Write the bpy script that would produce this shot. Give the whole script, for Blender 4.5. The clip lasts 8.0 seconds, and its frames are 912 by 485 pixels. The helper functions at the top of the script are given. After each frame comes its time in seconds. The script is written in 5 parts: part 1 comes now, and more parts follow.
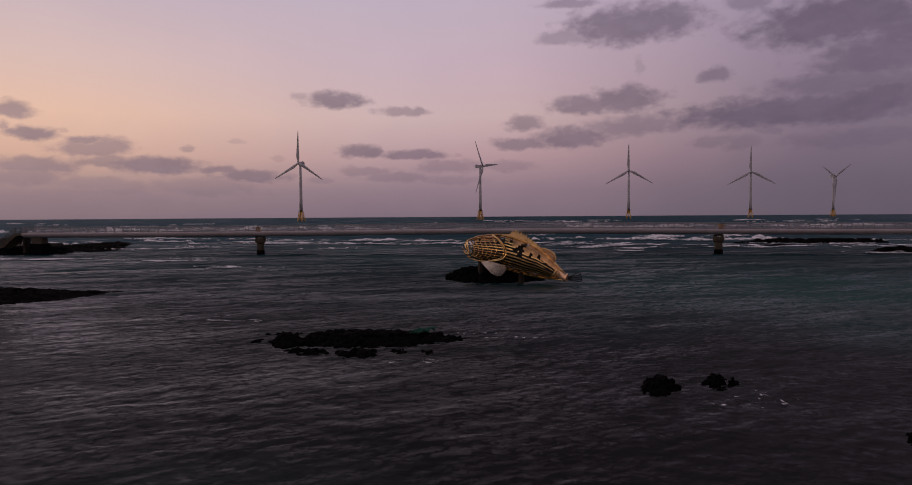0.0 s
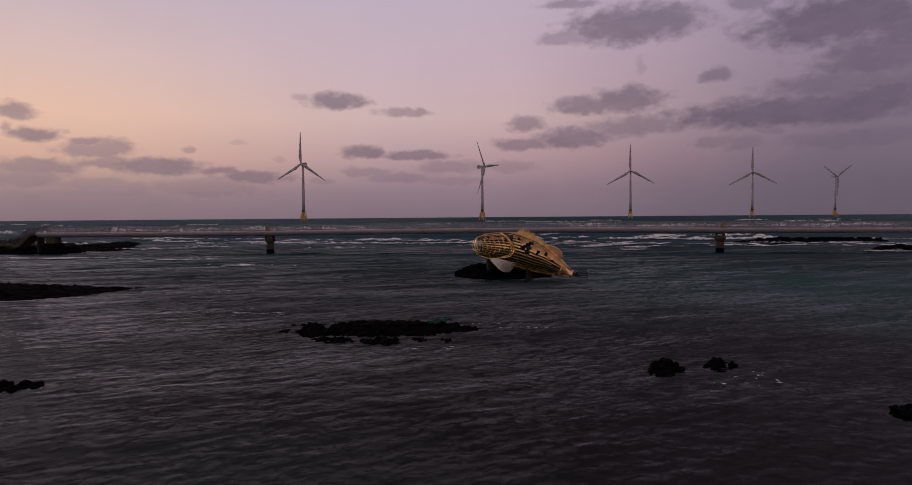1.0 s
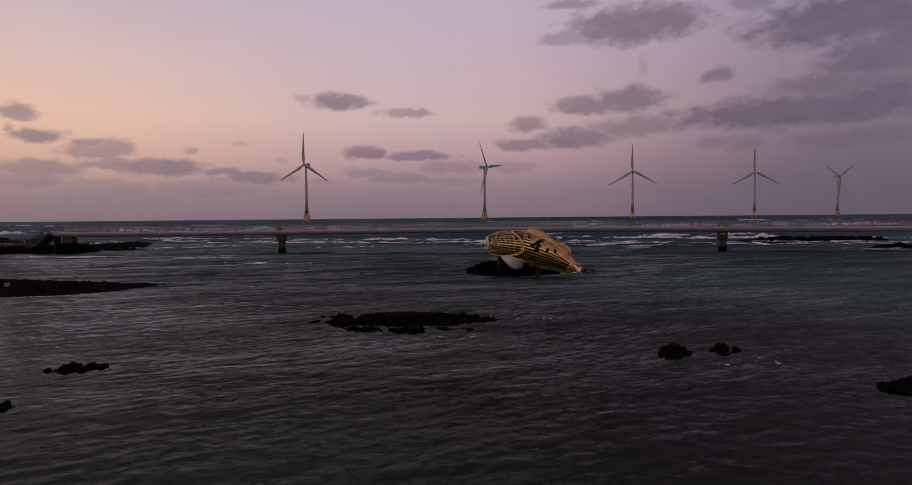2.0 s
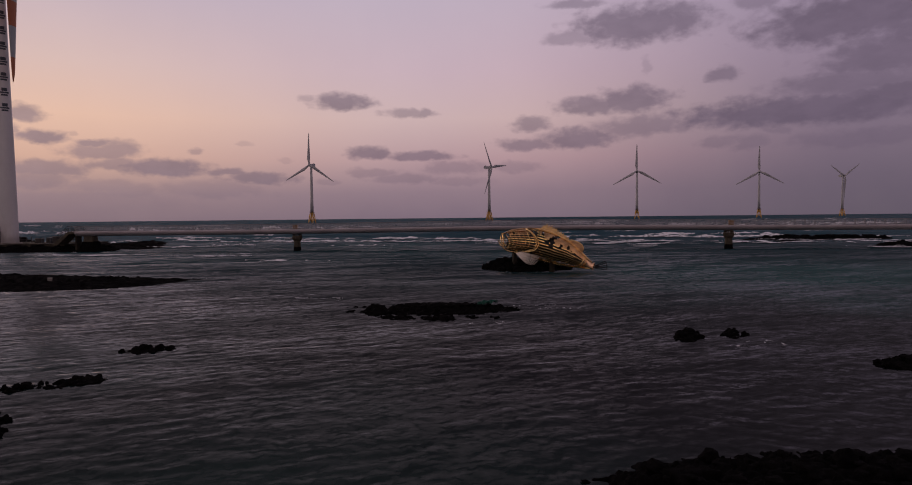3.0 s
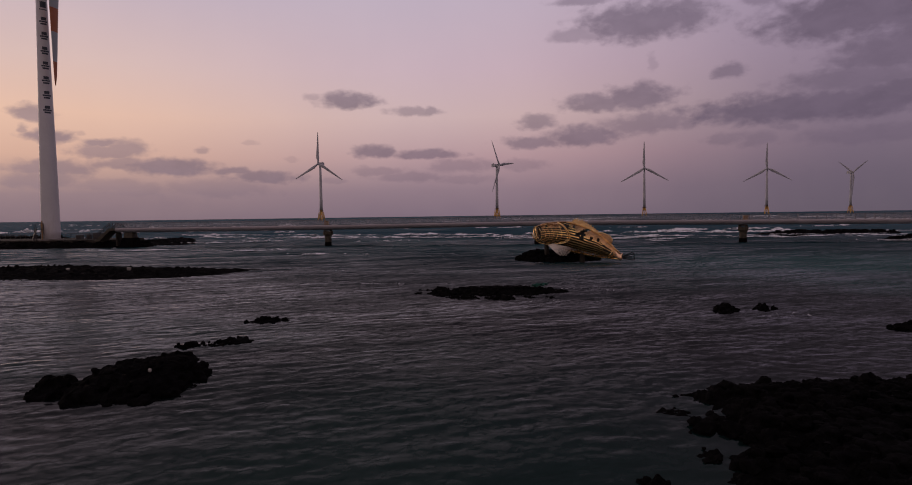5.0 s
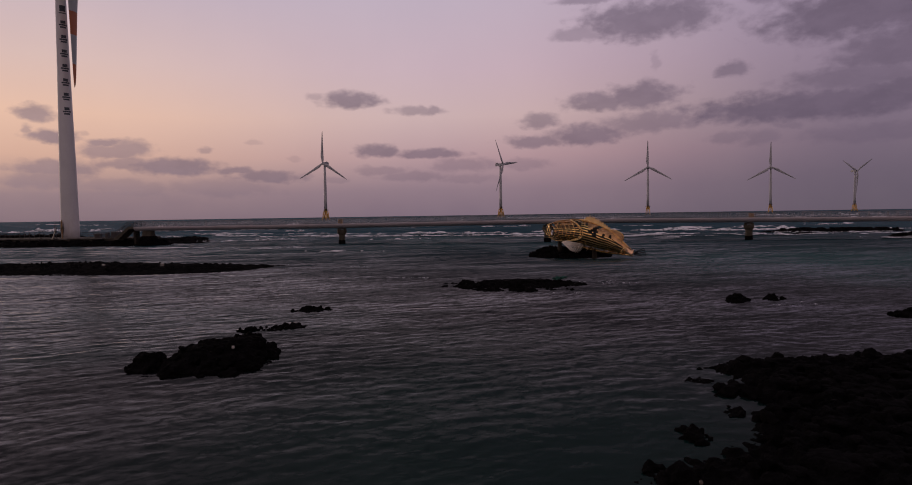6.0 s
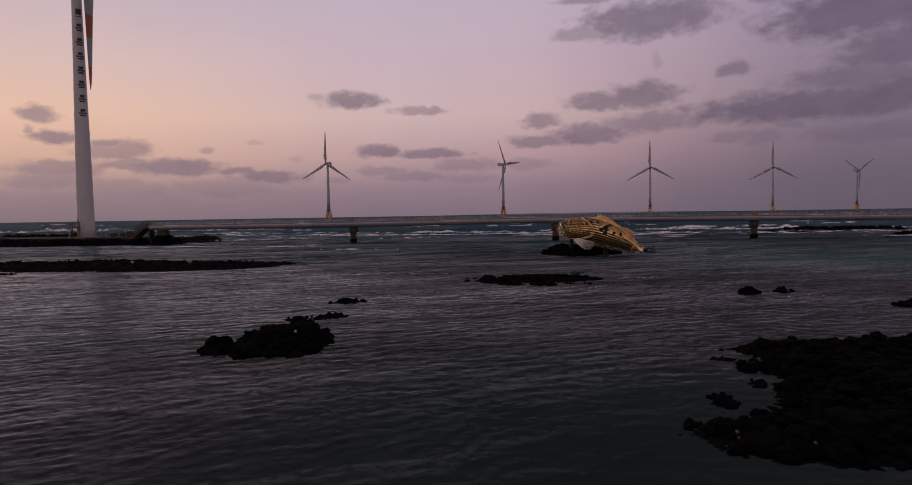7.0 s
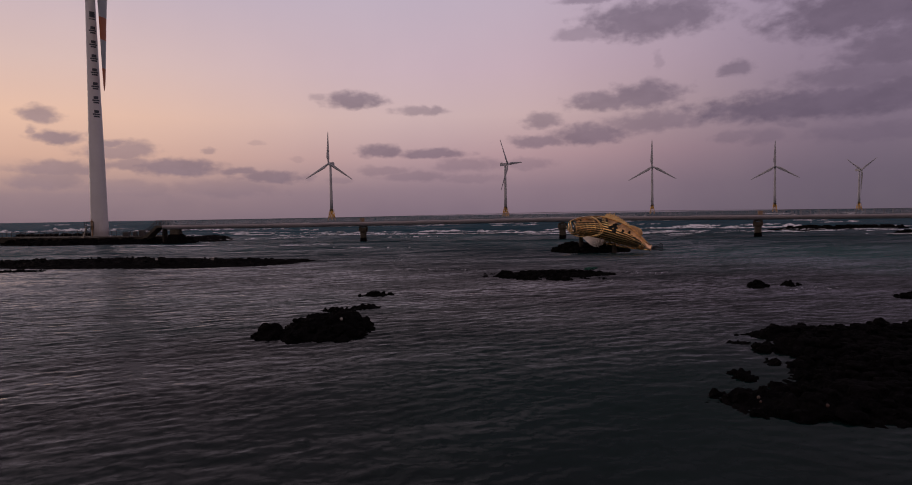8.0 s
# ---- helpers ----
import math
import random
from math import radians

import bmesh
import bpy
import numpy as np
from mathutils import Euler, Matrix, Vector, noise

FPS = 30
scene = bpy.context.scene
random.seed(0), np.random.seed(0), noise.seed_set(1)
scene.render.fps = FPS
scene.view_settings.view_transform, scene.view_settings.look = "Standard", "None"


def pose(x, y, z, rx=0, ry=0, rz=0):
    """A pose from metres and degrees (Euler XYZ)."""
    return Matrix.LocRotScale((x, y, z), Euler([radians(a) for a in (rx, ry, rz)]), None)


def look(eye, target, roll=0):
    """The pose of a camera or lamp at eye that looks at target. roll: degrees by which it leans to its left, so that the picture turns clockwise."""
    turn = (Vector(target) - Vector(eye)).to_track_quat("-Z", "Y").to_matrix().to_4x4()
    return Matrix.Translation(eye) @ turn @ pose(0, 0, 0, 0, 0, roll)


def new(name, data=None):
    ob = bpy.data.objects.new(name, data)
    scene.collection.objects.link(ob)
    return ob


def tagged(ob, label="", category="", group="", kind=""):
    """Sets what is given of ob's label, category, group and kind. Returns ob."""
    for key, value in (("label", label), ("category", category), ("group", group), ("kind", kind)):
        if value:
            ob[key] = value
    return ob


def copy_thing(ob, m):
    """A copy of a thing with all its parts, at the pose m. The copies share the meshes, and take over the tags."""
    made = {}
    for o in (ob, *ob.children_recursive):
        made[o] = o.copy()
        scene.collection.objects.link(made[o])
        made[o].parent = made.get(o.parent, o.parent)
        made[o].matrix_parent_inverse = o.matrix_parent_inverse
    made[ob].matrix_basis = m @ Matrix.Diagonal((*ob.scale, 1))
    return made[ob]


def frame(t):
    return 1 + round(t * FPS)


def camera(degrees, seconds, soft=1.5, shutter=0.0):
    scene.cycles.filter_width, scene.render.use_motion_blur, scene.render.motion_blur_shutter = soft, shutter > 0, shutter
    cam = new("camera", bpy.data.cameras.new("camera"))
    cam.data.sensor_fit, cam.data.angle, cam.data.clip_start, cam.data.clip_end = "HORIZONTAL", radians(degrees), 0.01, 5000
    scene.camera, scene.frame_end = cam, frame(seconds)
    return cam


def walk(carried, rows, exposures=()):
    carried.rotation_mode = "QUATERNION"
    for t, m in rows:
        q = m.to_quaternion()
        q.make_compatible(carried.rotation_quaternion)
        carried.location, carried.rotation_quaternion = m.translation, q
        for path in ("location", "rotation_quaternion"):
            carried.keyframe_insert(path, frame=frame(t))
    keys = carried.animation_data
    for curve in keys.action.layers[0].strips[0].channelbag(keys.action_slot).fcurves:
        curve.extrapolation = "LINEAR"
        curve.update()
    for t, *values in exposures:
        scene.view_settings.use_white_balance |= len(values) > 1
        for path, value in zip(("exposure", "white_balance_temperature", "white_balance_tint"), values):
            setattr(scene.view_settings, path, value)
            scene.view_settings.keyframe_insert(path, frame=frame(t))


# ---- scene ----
# A bay at dusk: fish sculpture on a basalt reef, footbridge, tower on a rock
# platform, offshore wind turbines. x right, y out to sea, z up from sea level.
cam = camera(73.0, 8.0, soft=1.0)
PATH = [
    (0, (-1.759, -2.485, 6.397), (-1.796, -0.487, 6.311), -0.36),
    (0.5, (-2.103, -3.438, 6.312), (-2.140, -1.440, 6.227), -0.40),
    (1, (-2.499, -4.452, 6.207), (-2.541, -2.454, 6.123), -0.44),
    (1.5, (-2.972, -5.532, 6.130), (-3.016, -3.534, 6.047), -0.48),
    (3, (-4.825, -9.350, 5.849), (-4.885, -7.352, 5.767), -0.58),
    (3.5, (-5.643, -10.542, 5.699), (-5.708, -8.545, 5.617), -0.62),
    (4, (-6.510, -11.767, 5.637), (-6.580, -9.770, 5.553), -0.67),
    (4.5, (-7.396, -13.033, 5.563), (-7.470, -11.036, 5.477), -0.72),
    (6, (-9.700, -16.953, 5.350), (-9.788, -14.957, 5.260), -0.85),
    (6.5, (-10.475, -18.088, 5.272), (-10.566, -16.092, 5.183), -0.89),
    (7, (-11.203, -19.186, 5.212), (-11.296, -17.190, 5.122), -0.92),
    (7.5, (-11.862, -20.195, 5.152), (-11.958, -18.199, 5.063), -0.95),
    (8, (-12.485, -21.205, 5.065), (-12.583, -19.209, 4.975), -0.97),
]
walk(cam, [(t, look(eye, target, roll)) for t, eye, target, roll in PATH])


# ---- node helpers ----
class Nodes:
    """Short hand for building a node tree."""

    def __init__(self, tree):
        self.tree = tree
        tree.nodes.clear()

    def put(self, value, socket):
        if isinstance(value, bpy.types.NodeSocket):
            self.tree.links.new(value, socket)
        elif value is not None:
            socket.default_value = value

    def add(self, kind, values=(), **props):
        node = self.tree.nodes.new(kind)
        for key, value in props.items():
            setattr(node, key, value)
        for i, value in enumerate(values):
            self.put(value, node.inputs[i])
        return node

    def math(self, op, a, b=None, c=None, clamp=False):
        return self.add("ShaderNodeMath", (a, b, c), operation=op, use_clamp=clamp).outputs[0]

    def vec(self, op, a, b=None):
        node = self.add("ShaderNodeVectorMath", (a, b), operation=op)
        return node.outputs["Value"] if op in ("LENGTH", "DOT_PRODUCT") else node.outputs[0]

    def xyz(self, x=0.0, y=0.0, z=0.0):
        return self.add("ShaderNodeCombineXYZ", (x, y, z)).outputs[0]

    def ramp(self, value, low, high, a=0.0, b=1.0, smooth=True):
        node = self.add("ShaderNodeMapRange", (value, low, high, a, b), clamp=True,
                        interpolation_type="SMOOTHSTEP" if smooth else "LINEAR")
        return node.outputs[0]

    def colors(self, value, stops):
        node = self.add("ShaderNodeValToRGB", (value,))
        ends = node.color_ramp.elements
        while len(ends) < len(stops):
            ends.new(0.5)
        for end, (at, color) in zip(ends, stops):
            end.position, end.color = at, (*color, 1)
        return node.outputs[0]

    def mix(self, factor, a, b, blend="MIX"):
        node = self.add("ShaderNodeMix", data_type="RGBA", blend_type=blend)
        for key, value in (("Factor_Float", factor), ("A_Color", a), ("B_Color", b)):
            socket = next(s for s in node.inputs if s.identifier == key)
            self.put((*value, 1) if isinstance(value, tuple) and len(value) == 3 else value, socket)
        return next(s for s in node.outputs if s.identifier == "Result_Color")

    def noise(self, where, scale, detail=4.0, rough=0.55, distortion=0.0, color=False):
        node = self.add("ShaderNodeTexNoise")
        self.put(where, node.inputs["Vector"])
        for key, value in (("Scale", scale), ("Detail", detail), ("Roughness", rough), ("Distortion", distortion)):
            node.inputs[key].default_value = value
        return node.outputs["Color" if color else "Fac"]


def srgb(r, g, b):
    return tuple(c / 12.92 if c <= 0.04045 else ((c + 0.055) / 1.055) ** 2.4 for c in (r / 255, g / 255, b / 255))


# ---- sky: dusk gradient with low cloud banks ----
world = bpy.data.worlds.new("dusk_sky")
scene.world = world
world.use_nodes = True
w = Nodes(world.node_tree)
way = w.add("ShaderNodeTexCoord").outputs["Generated"]
split = w.add("ShaderNodeSeparateXYZ", (way,))
az = w.math("MULTIPLY", w.math("ARCTAN2", split.outputs[0], split.outputs[1]), 57.2958)
el = w.math("MULTIPLY", w.math("ARCSINE", split.outputs[2]), 57.2958)
up = w.math("DIVIDE", el, 60.0, clamp=True)
east = w.colors(up, [(0.0, srgb(131, 111, 119)), (0.035, srgb(152, 126, 129)), (0.085, srgb(214, 169, 147)),
                     (0.14, srgb(232, 187, 161)), (0.21, srgb(217, 185, 177)), (0.32, srgb(188, 170, 186)),
                     (0.6, srgb(156, 138, 150)), (1.0, srgb(116, 105, 117))])
ahead = w.colors(up, [(0.0, srgb(122, 105, 119)), (0.04, srgb(139, 117, 129)), (0.09, srgb(177, 144, 150)),
                      (0.15, srgb(199, 170, 171)), (0.22, srgb(196, 170, 182)), (0.32, srgb(187, 170, 188)),
                      (0.6, srgb(156, 138, 150)), (1.0, srgb(116, 105, 117))])
west = w.colors(up, [(0.0, srgb(91, 82, 97)), (0.05, srgb(99, 88, 105)), (0.1, srgb(114, 100, 118)),
                     (0.2, srgb(137, 121, 142)), (0.32, srgb(154, 139, 163)),
                     (0.6, srgb(106, 96, 109)), (1.0, srgb(116, 105, 117))])
off = w.math("ABSOLUTE", az)
left = w.math("MULTIPLY", w.ramp(az, -40.0, -2.0, 1.0, 0.0), w.ramp(az, -150.0, -75.0))
right = w.math("ADD", w.ramp(az, 0.0, 34.0), w.ramp(az, -150.0, -75.0, 1.0, 0.0), clamp=True)
clear = w.mix(right, w.mix(left, ahead, east), west)
behind = w.colors(up, [(0.0, srgb(122, 110, 122)), (0.15, srgb(178, 150, 150)), (0.4, srgb(172, 150, 154)), (1.0, srgb(116, 105, 117))])
clear = w.mix(w.ramp(off, 80.0, 130.0), clear, behind)
clear = w.mix(w.math("MULTIPLY", w.ramp(az, -12.0, 14.0, 0.06, 0.0), w.ramp(el, 0.0, 8.0)), clear, (1.0, 1.0, 1.0))
grain = w.noise(way, 9.0, 3.0)
clear = w.mix(0.06, clear, w.mix(grain, srgb(120, 100, 120), srgb(235, 205, 200)))

# clouds lie in azimuth and elevation, their rims frayed by noise
spot = w.xyz(az, el, 0.0)
flat = w.vec("MULTIPLY", spot, (0.55, 1.0, 1.0))
puff = w.vec("MULTIPLY", w.vec("SUBTRACT", w.noise(flat, 0.55, 2.0, 0.5, color=True), (0.5, 0.5, 0.5)), (3.2, 1.3, 0.0))
curl = w.vec("MULTIPLY", w.vec("SUBTRACT", w.noise(flat, 2.1, 3.0, 0.55, color=True), (0.5, 0.5, 0.5)), (0.9, 0.45, 0.0))
torn = w.vec("ADD", spot, w.vec("ADD", w.vec("MULTIPLY", puff, (0.4, 0.35, 0.0)), curl))
billow = w.math("MULTIPLY", w.math("SUBTRACT", w.noise(w.vec("MULTIPLY", spot, (0.65, 1.0, 1.0)), 1.2, 4.0, 0.5), 0.5), 1.15)
cover = None


def cloud(a, e, half_width, half_height, density):
    """A soft cloud bank round azimuth a and elevation e: lumpy above, flatter below."""
    global cover
    off_centre = w.add("ShaderNodeSeparateXYZ", (w.vec("SUBTRACT", torn, (a, e - 0.10 * half_height, 0)),))
    rise = off_centre.outputs[1]
    rise = w.math("MAXIMUM", rise, w.math("MULTIPLY", rise, -1.25))
    d = w.vec("LENGTH", w.vec("MULTIPLY", w.xyz(off_centre.outputs[0], rise, 0.0), (0.74 / half_width, 0.70 / half_height, 0)))
    m = w.ramp(w.math("ADD", w.math("SUBTRACT", 1.0, d), billow), -0.20, 0.54, 0.0, density)
    cover = m if cover is None else w.math("MAXIMUM", cover, m)


cloud(-36.5, 8.2, 1.14, 0.55, 0.85)
cloud(-35.9, 8.0, 0.80, 0.39, 0.60)
cloud(-37.1, 7.0, 0.42, 0.34, 0.60)
cloud(-35.4, 6.5, 1.54, 0.48, 0.90)
cloud(-33.2, 6.8, 0.27, 0.18, 0.30)
cloud(-31.8, 6.2, 1.03, 0.30, 0.85)
cloud(-31.4, 5.5, 2.40, 0.55, 0.75)
cloud(-30.2, 5.8, 1.31, 0.65, 0.75)
cloud(-30.6, 4.6, 1.95, 0.51, 0.70)
cloud(-26.8, 4.4, 2.97, 0.67, 0.90)
cloud(-35.4, 4.1, 2.57, 0.62, 0.75)
cloud(-35.9, 3.2, 2.40, 0.62, 0.62)
cloud(-31.2, 2.8, 2.18, 0.46, 0.42)
cloud(-29.4, 2.4, 2.42, 0.57, 0.35)
cloud(-22.1, 4.1, 1.45, 0.32, 0.75)
cloud(-19.3, 3.6, 2.52, 0.48, 0.75)
cloud(-23.1, 2.6, 3.61, 0.75, 0.36)
cloud(-24.4, 5.8, 0.45, 0.27, 0.50)
cloud(-20.6, 6.6, 0.62, 0.20, 0.25)
cloud(-17.1, 5.2, 0.55, 0.20, 0.20)
cloud(-33.4, 1.5, 6.55, 1.00, 0.22)
cloud(-11.9, 10.4, 2.22, 0.66, 0.85)
cloud(-10.9, 10.2, 1.14, 0.46, 0.60)
cloud(-15.1, 10.7, 0.81, 0.25, 0.40)
cloud(-6.1, 9.5, 2.02, 0.36, 0.55)
cloud(-4.5, 9.6, 0.59, 0.34, 0.60)
cloud(-9.7, 5.9, 1.63, 0.52, 0.80)
cloud(-5.0, 5.7, 2.68, 0.40, 0.75)
cloud(-9.3, 4.2, 2.11, 0.37, 0.40)
cloud(-6.2, 3.6, 2.88, 0.43, 0.40)
cloud(-1.6, 4.6, 2.69, 0.59, 0.42)
cloud(-13.5, 3.3, 1.08, 0.26, 0.30)
cloud(-1.4, 3.3, 2.48, 0.37, 0.25)
cloud(9.2, 18.4, 2.16, 0.33, 0.60)
cloud(14.8, 16.3, 5.02, 1.40, 0.85)
cloud(9.0, 15.7, 1.97, 0.58, 0.50)
cloud(18.1, 16.8, 1.57, 0.91, 0.75)
cloud(15.4, 12.8, 0.39, 0.68, 0.25)
cloud(21.6, 11.7, 1.28, 0.56, 0.70)
cloud(10.6, 9.8, 2.47, 0.76, 0.75)
cloud(14.4, 10.1, 2.69, 0.99, 0.80)
cloud(5.4, 8.4, 1.48, 0.62, 0.65)
cloud(9.5, 7.0, 2.91, 0.83, 0.80)
cloud(4.8, 6.6, 2.34, 0.52, 0.70)
cloud(15.2, 7.8, 3.86, 0.80, 0.60)
cloud(3.8, 4.6, 1.82, 0.48, 0.35)
cloud(27.6, 8.3, 8.46, 1.14, 1.00)
cloud(33.0, 8.6, 4.05, 1.03, 0.90)
cloud(31.1, 10.1, 4.80, 0.96, 0.70)
cloud(33.3, 11.8, 4.01, 1.42, 0.85)
cloud(30.8, 14.9, 5.77, 1.75, 1.00)
cloud(35.9, 13.6, 3.07, 1.43, 0.90)
cloud(24.1, 17.1, 1.48, 0.56, 0.55)
cloud(25.4, 14.5, 0.38, 1.15, 0.30)
cloud(21.2, 6.1, 1.24, 0.44, 0.40)
cloud(23.6, 6.0, 1.11, 0.58, 0.40)
cloud(32.1, 5.8, 4.52, 0.58, 0.45)
cloud(26.1, 6.8, 0.68, 0.33, 0.40)
# broken cloud all round, high above and behind
loose = w.ramp(w.noise(w.vec("MULTIPLY", way, (2.0, 2.0, 5.0)), 1.1, 5.0, 0.6), 0.5, 0.68, 0.0, 0.7)
outside = w.math("MAXIMUM", w.ramp(el, 22.0, 34.0), w.ramp(off, 44.0, 60.0))
cover = w.math("MAXIMUM", cover, w.math("MULTIPLY", loose, outside))
body = w.ramp(w.noise(flat, 0.6, 4.0, 0.55), 0.35, 0.65)
shade = w.mix(body, w.mix(0.5, clear, srgb(88, 74, 92), "MULTIPLY"), w.mix(0.30, clear, srgb(112, 92, 110)))
dusk = w.mix(0.78, shade, w.mix(left, srgb(105, 92, 110), srgb(138, 121, 133)))
sky = w.mix(w.math("MULTIPLY", cover, 0.97), clear, dusk)
w.add("ShaderNodeOutputWorld", (w.add("ShaderNodeBackground", (sky, 1.0)).outputs[0],))

# the last glow of the set sun, low to the left behind the horizon haze
glow = bpy.data.lights.new("sun", "SUN")
glow.energy, glow.angle, glow.color = 0.25, radians(25), (1.0, 0.72, 0.52)
sun = new("sun", glow)
sun.matrix_world = look((-80, 60, 12), (0, 0, 0))


# ---- materials ----
def material(name, color, rough=0.6, metal=0.0, spread=0.25, scale=2.0, bump=0.1, fine_scale=None, dirt=None, spec=0.5):
    """Painted, metal or stone surface with stains at a wide scale and grain at a fine one."""
    m = bpy.data.materials.new(name)
    m.use_nodes = True
    n = Nodes(m.node_tree)
    at = n.add("ShaderNodeTexCoord").outputs["Object"]
    wide = n.noise(at, scale, 5.0, 0.6)
    grit = n.noise(at, fine_scale or scale * 9, 4.0, 0.65)
    low = tuple(c * (1 - spread) for c in color)
    high = tuple(min(1, c * (1 + spread)) for c in color)
    base = n.mix(n.ramp(wide, 0.3, 0.7), low, high)
    base = n.mix(n.math("MULTIPLY", n.ramp(grit, 0.35, 0.7), 0.35), base, low)
    if dirt:
        base = n.mix(n.ramp(n.noise(n.vec("MULTIPLY", at, (1, 1, 0.25)), scale * 1.7, 6.0, 0.7), 0.52, 0.72), base, dirt)
    shader = n.add("ShaderNodeBsdfPrincipled")
    n.put(base, shader.inputs["Base Color"])
    n.put(n.ramp(grit, 0.2, 0.8, max(0.03, rough - 0.12), min(1, rough + 0.12)), shader.inputs["Roughness"])
    shader.inputs["Metallic"].default_value = metal
    shader.inputs["Specular IOR Level"].default_value = spec
    relief = n.add("ShaderNodeBump")
    relief.inputs["Strength"].default_value = bump
    relief.inputs["Distance"].default_value = 0.05
    n.put(n.math("ADD", wide, grit), relief.inputs["Height"])
    n.put(relief.outputs[0], shader.inputs["Normal"])
    n.add("ShaderNodeOutputMaterial", (shader.outputs[0],))
    return m


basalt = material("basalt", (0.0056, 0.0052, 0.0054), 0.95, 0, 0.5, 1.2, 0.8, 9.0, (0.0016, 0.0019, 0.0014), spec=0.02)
concrete = material("concrete", (0.24, 0.22, 0.20), 0.9, 0, 0.25, 0.8, 0.3, 12.0, (0.09, 0.085, 0.07), spec=0.2)
wet_concrete = material("weathered_concrete", (0.075, 0.063, 0.044), 0.75, 0, 0.35, 1.2, 0.4, 11.0, (0.03, 0.03, 0.022), spec=0.3)
stained_concrete = material("stained_concrete", (0.036, 0.031, 0.024), 0.85, 0, 0.4, 0.9, 0.4, 9.0, (0.014, 0.014, 0.011), spec=0.15)
girder_paint = material("girder_paint", (0.40, 0.36, 0.37), 0.45, 0, 0.10, 0.25, 0.04, 3.0, (0.31, 0.28, 0.285))
rail_paint = material("rail_paint", (0.26, 0.25, 0.26), 0.5, 0.2, 0.2, 3.0, 0.05)
dark_rail = material("dark_rail", (0.05, 0.042, 0.04), 0.6, 0.2, 0.3, 3.0, 0.1)
white_paint = material("tower_paint", (0.62, 0.60, 0.60), 0.42, 0, 0.05, 0.18, 0.02, 2.0, (0.52, 0.49, 0.47))
far_white = material("turbine_paint", (0.46, 0.45, 0.46), 0.4, 0, 0.06, 0.05, 0.01, 1.0)
blade_white = material("blade_paint", (0.34, 0.37, 0.37), 0.4, 0, 0.08, 0.3, 0.02, 3.0)
blade_orange = material("blade_orange", (0.42, 0.12, 0.035), 0.45, 0, 0.1, 0.4, 0.02, 3.0)
letter_paint = material("letter_paint", (0.035, 0.045, 0.06), 0.5, 0, 0.15, 2.0, 0.02)
jacket_yellow = material("jacket_yellow", (0.66, 0.38, 0.08), 0.5, 0, 0.2, 0.3, 0.05, 2.0, (0.32, 0.14, 0.03))
ochre = material("ochre_paint", (0.34, 0.19, 0.06), 0.6, 0, 0.25, 2.0, 0.1)
gold_plate = material("gold_plate", (0.62, 0.37, 0.175), 0.20, 1.0, 0.42, 0.9, 0.06, 14.0, (0.26, 0.15, 0.075))
gold_frame = material("gold_frame", (0.88, 0.53, 0.21), 0.18, 1.0, 0.40, 2.0, 0.06, 14.0)
gold_fin = material("gold_fin", (0.92, 0.58, 0.25), 0.36, 1.0, 0.2, 2.0, 0.06, 14.0)
silver_rod = material("silver_rod", (0.66, 0.58, 0.48), 0.42, 1.0, 0.15, 3.0, 0.05)
copper_plate = material("copper_plate", (0.95, 0.60, 0.37), 0.16, 1.0, 0.15, 1.2, 0.05)
cable_steel = material("cable_steel", (0.62, 0.61, 0.62), 0.45, 0.85, 0.15, 3.0, 0.05)
cabinet_grey = material("cabinet_grey", (0.075, 0.080, 0.078), 0.6, 0.0, 0.25, 2.0, 0.08)
black_steel = material("black_steel", (0.012, 0.012, 0.012), 0.5, 0.4, 0.2, 3.0, 0.05)
net_green = material("net_green", (0.008, 0.085, 0.055), 0.8, 0, 0.3, 5.0, 0.3)
shrub_green = material("shrub_green", (0.03, 0.035, 0.02), 0.8, 0, 0.4, 5.0, 0.3)
float_white = material("float_white", (0.36, 0.34, 0.31), 0.5, 0, 0.1, 5.0, 0.05)
float_pale = material("float_pale", (0.09, 0.07, 0.055), 0.6, 0, 0.2, 5.0, 0.1)
float_orange = material("float_orange", (0.06, 0.03, 0.02), 0.6, 0, 0.2, 5.0, 0.1)
crate_grey = material("crate_grey", (0.22, 0.20, 0.18), 0.7, 0, 0.2, 5.0, 0.1)


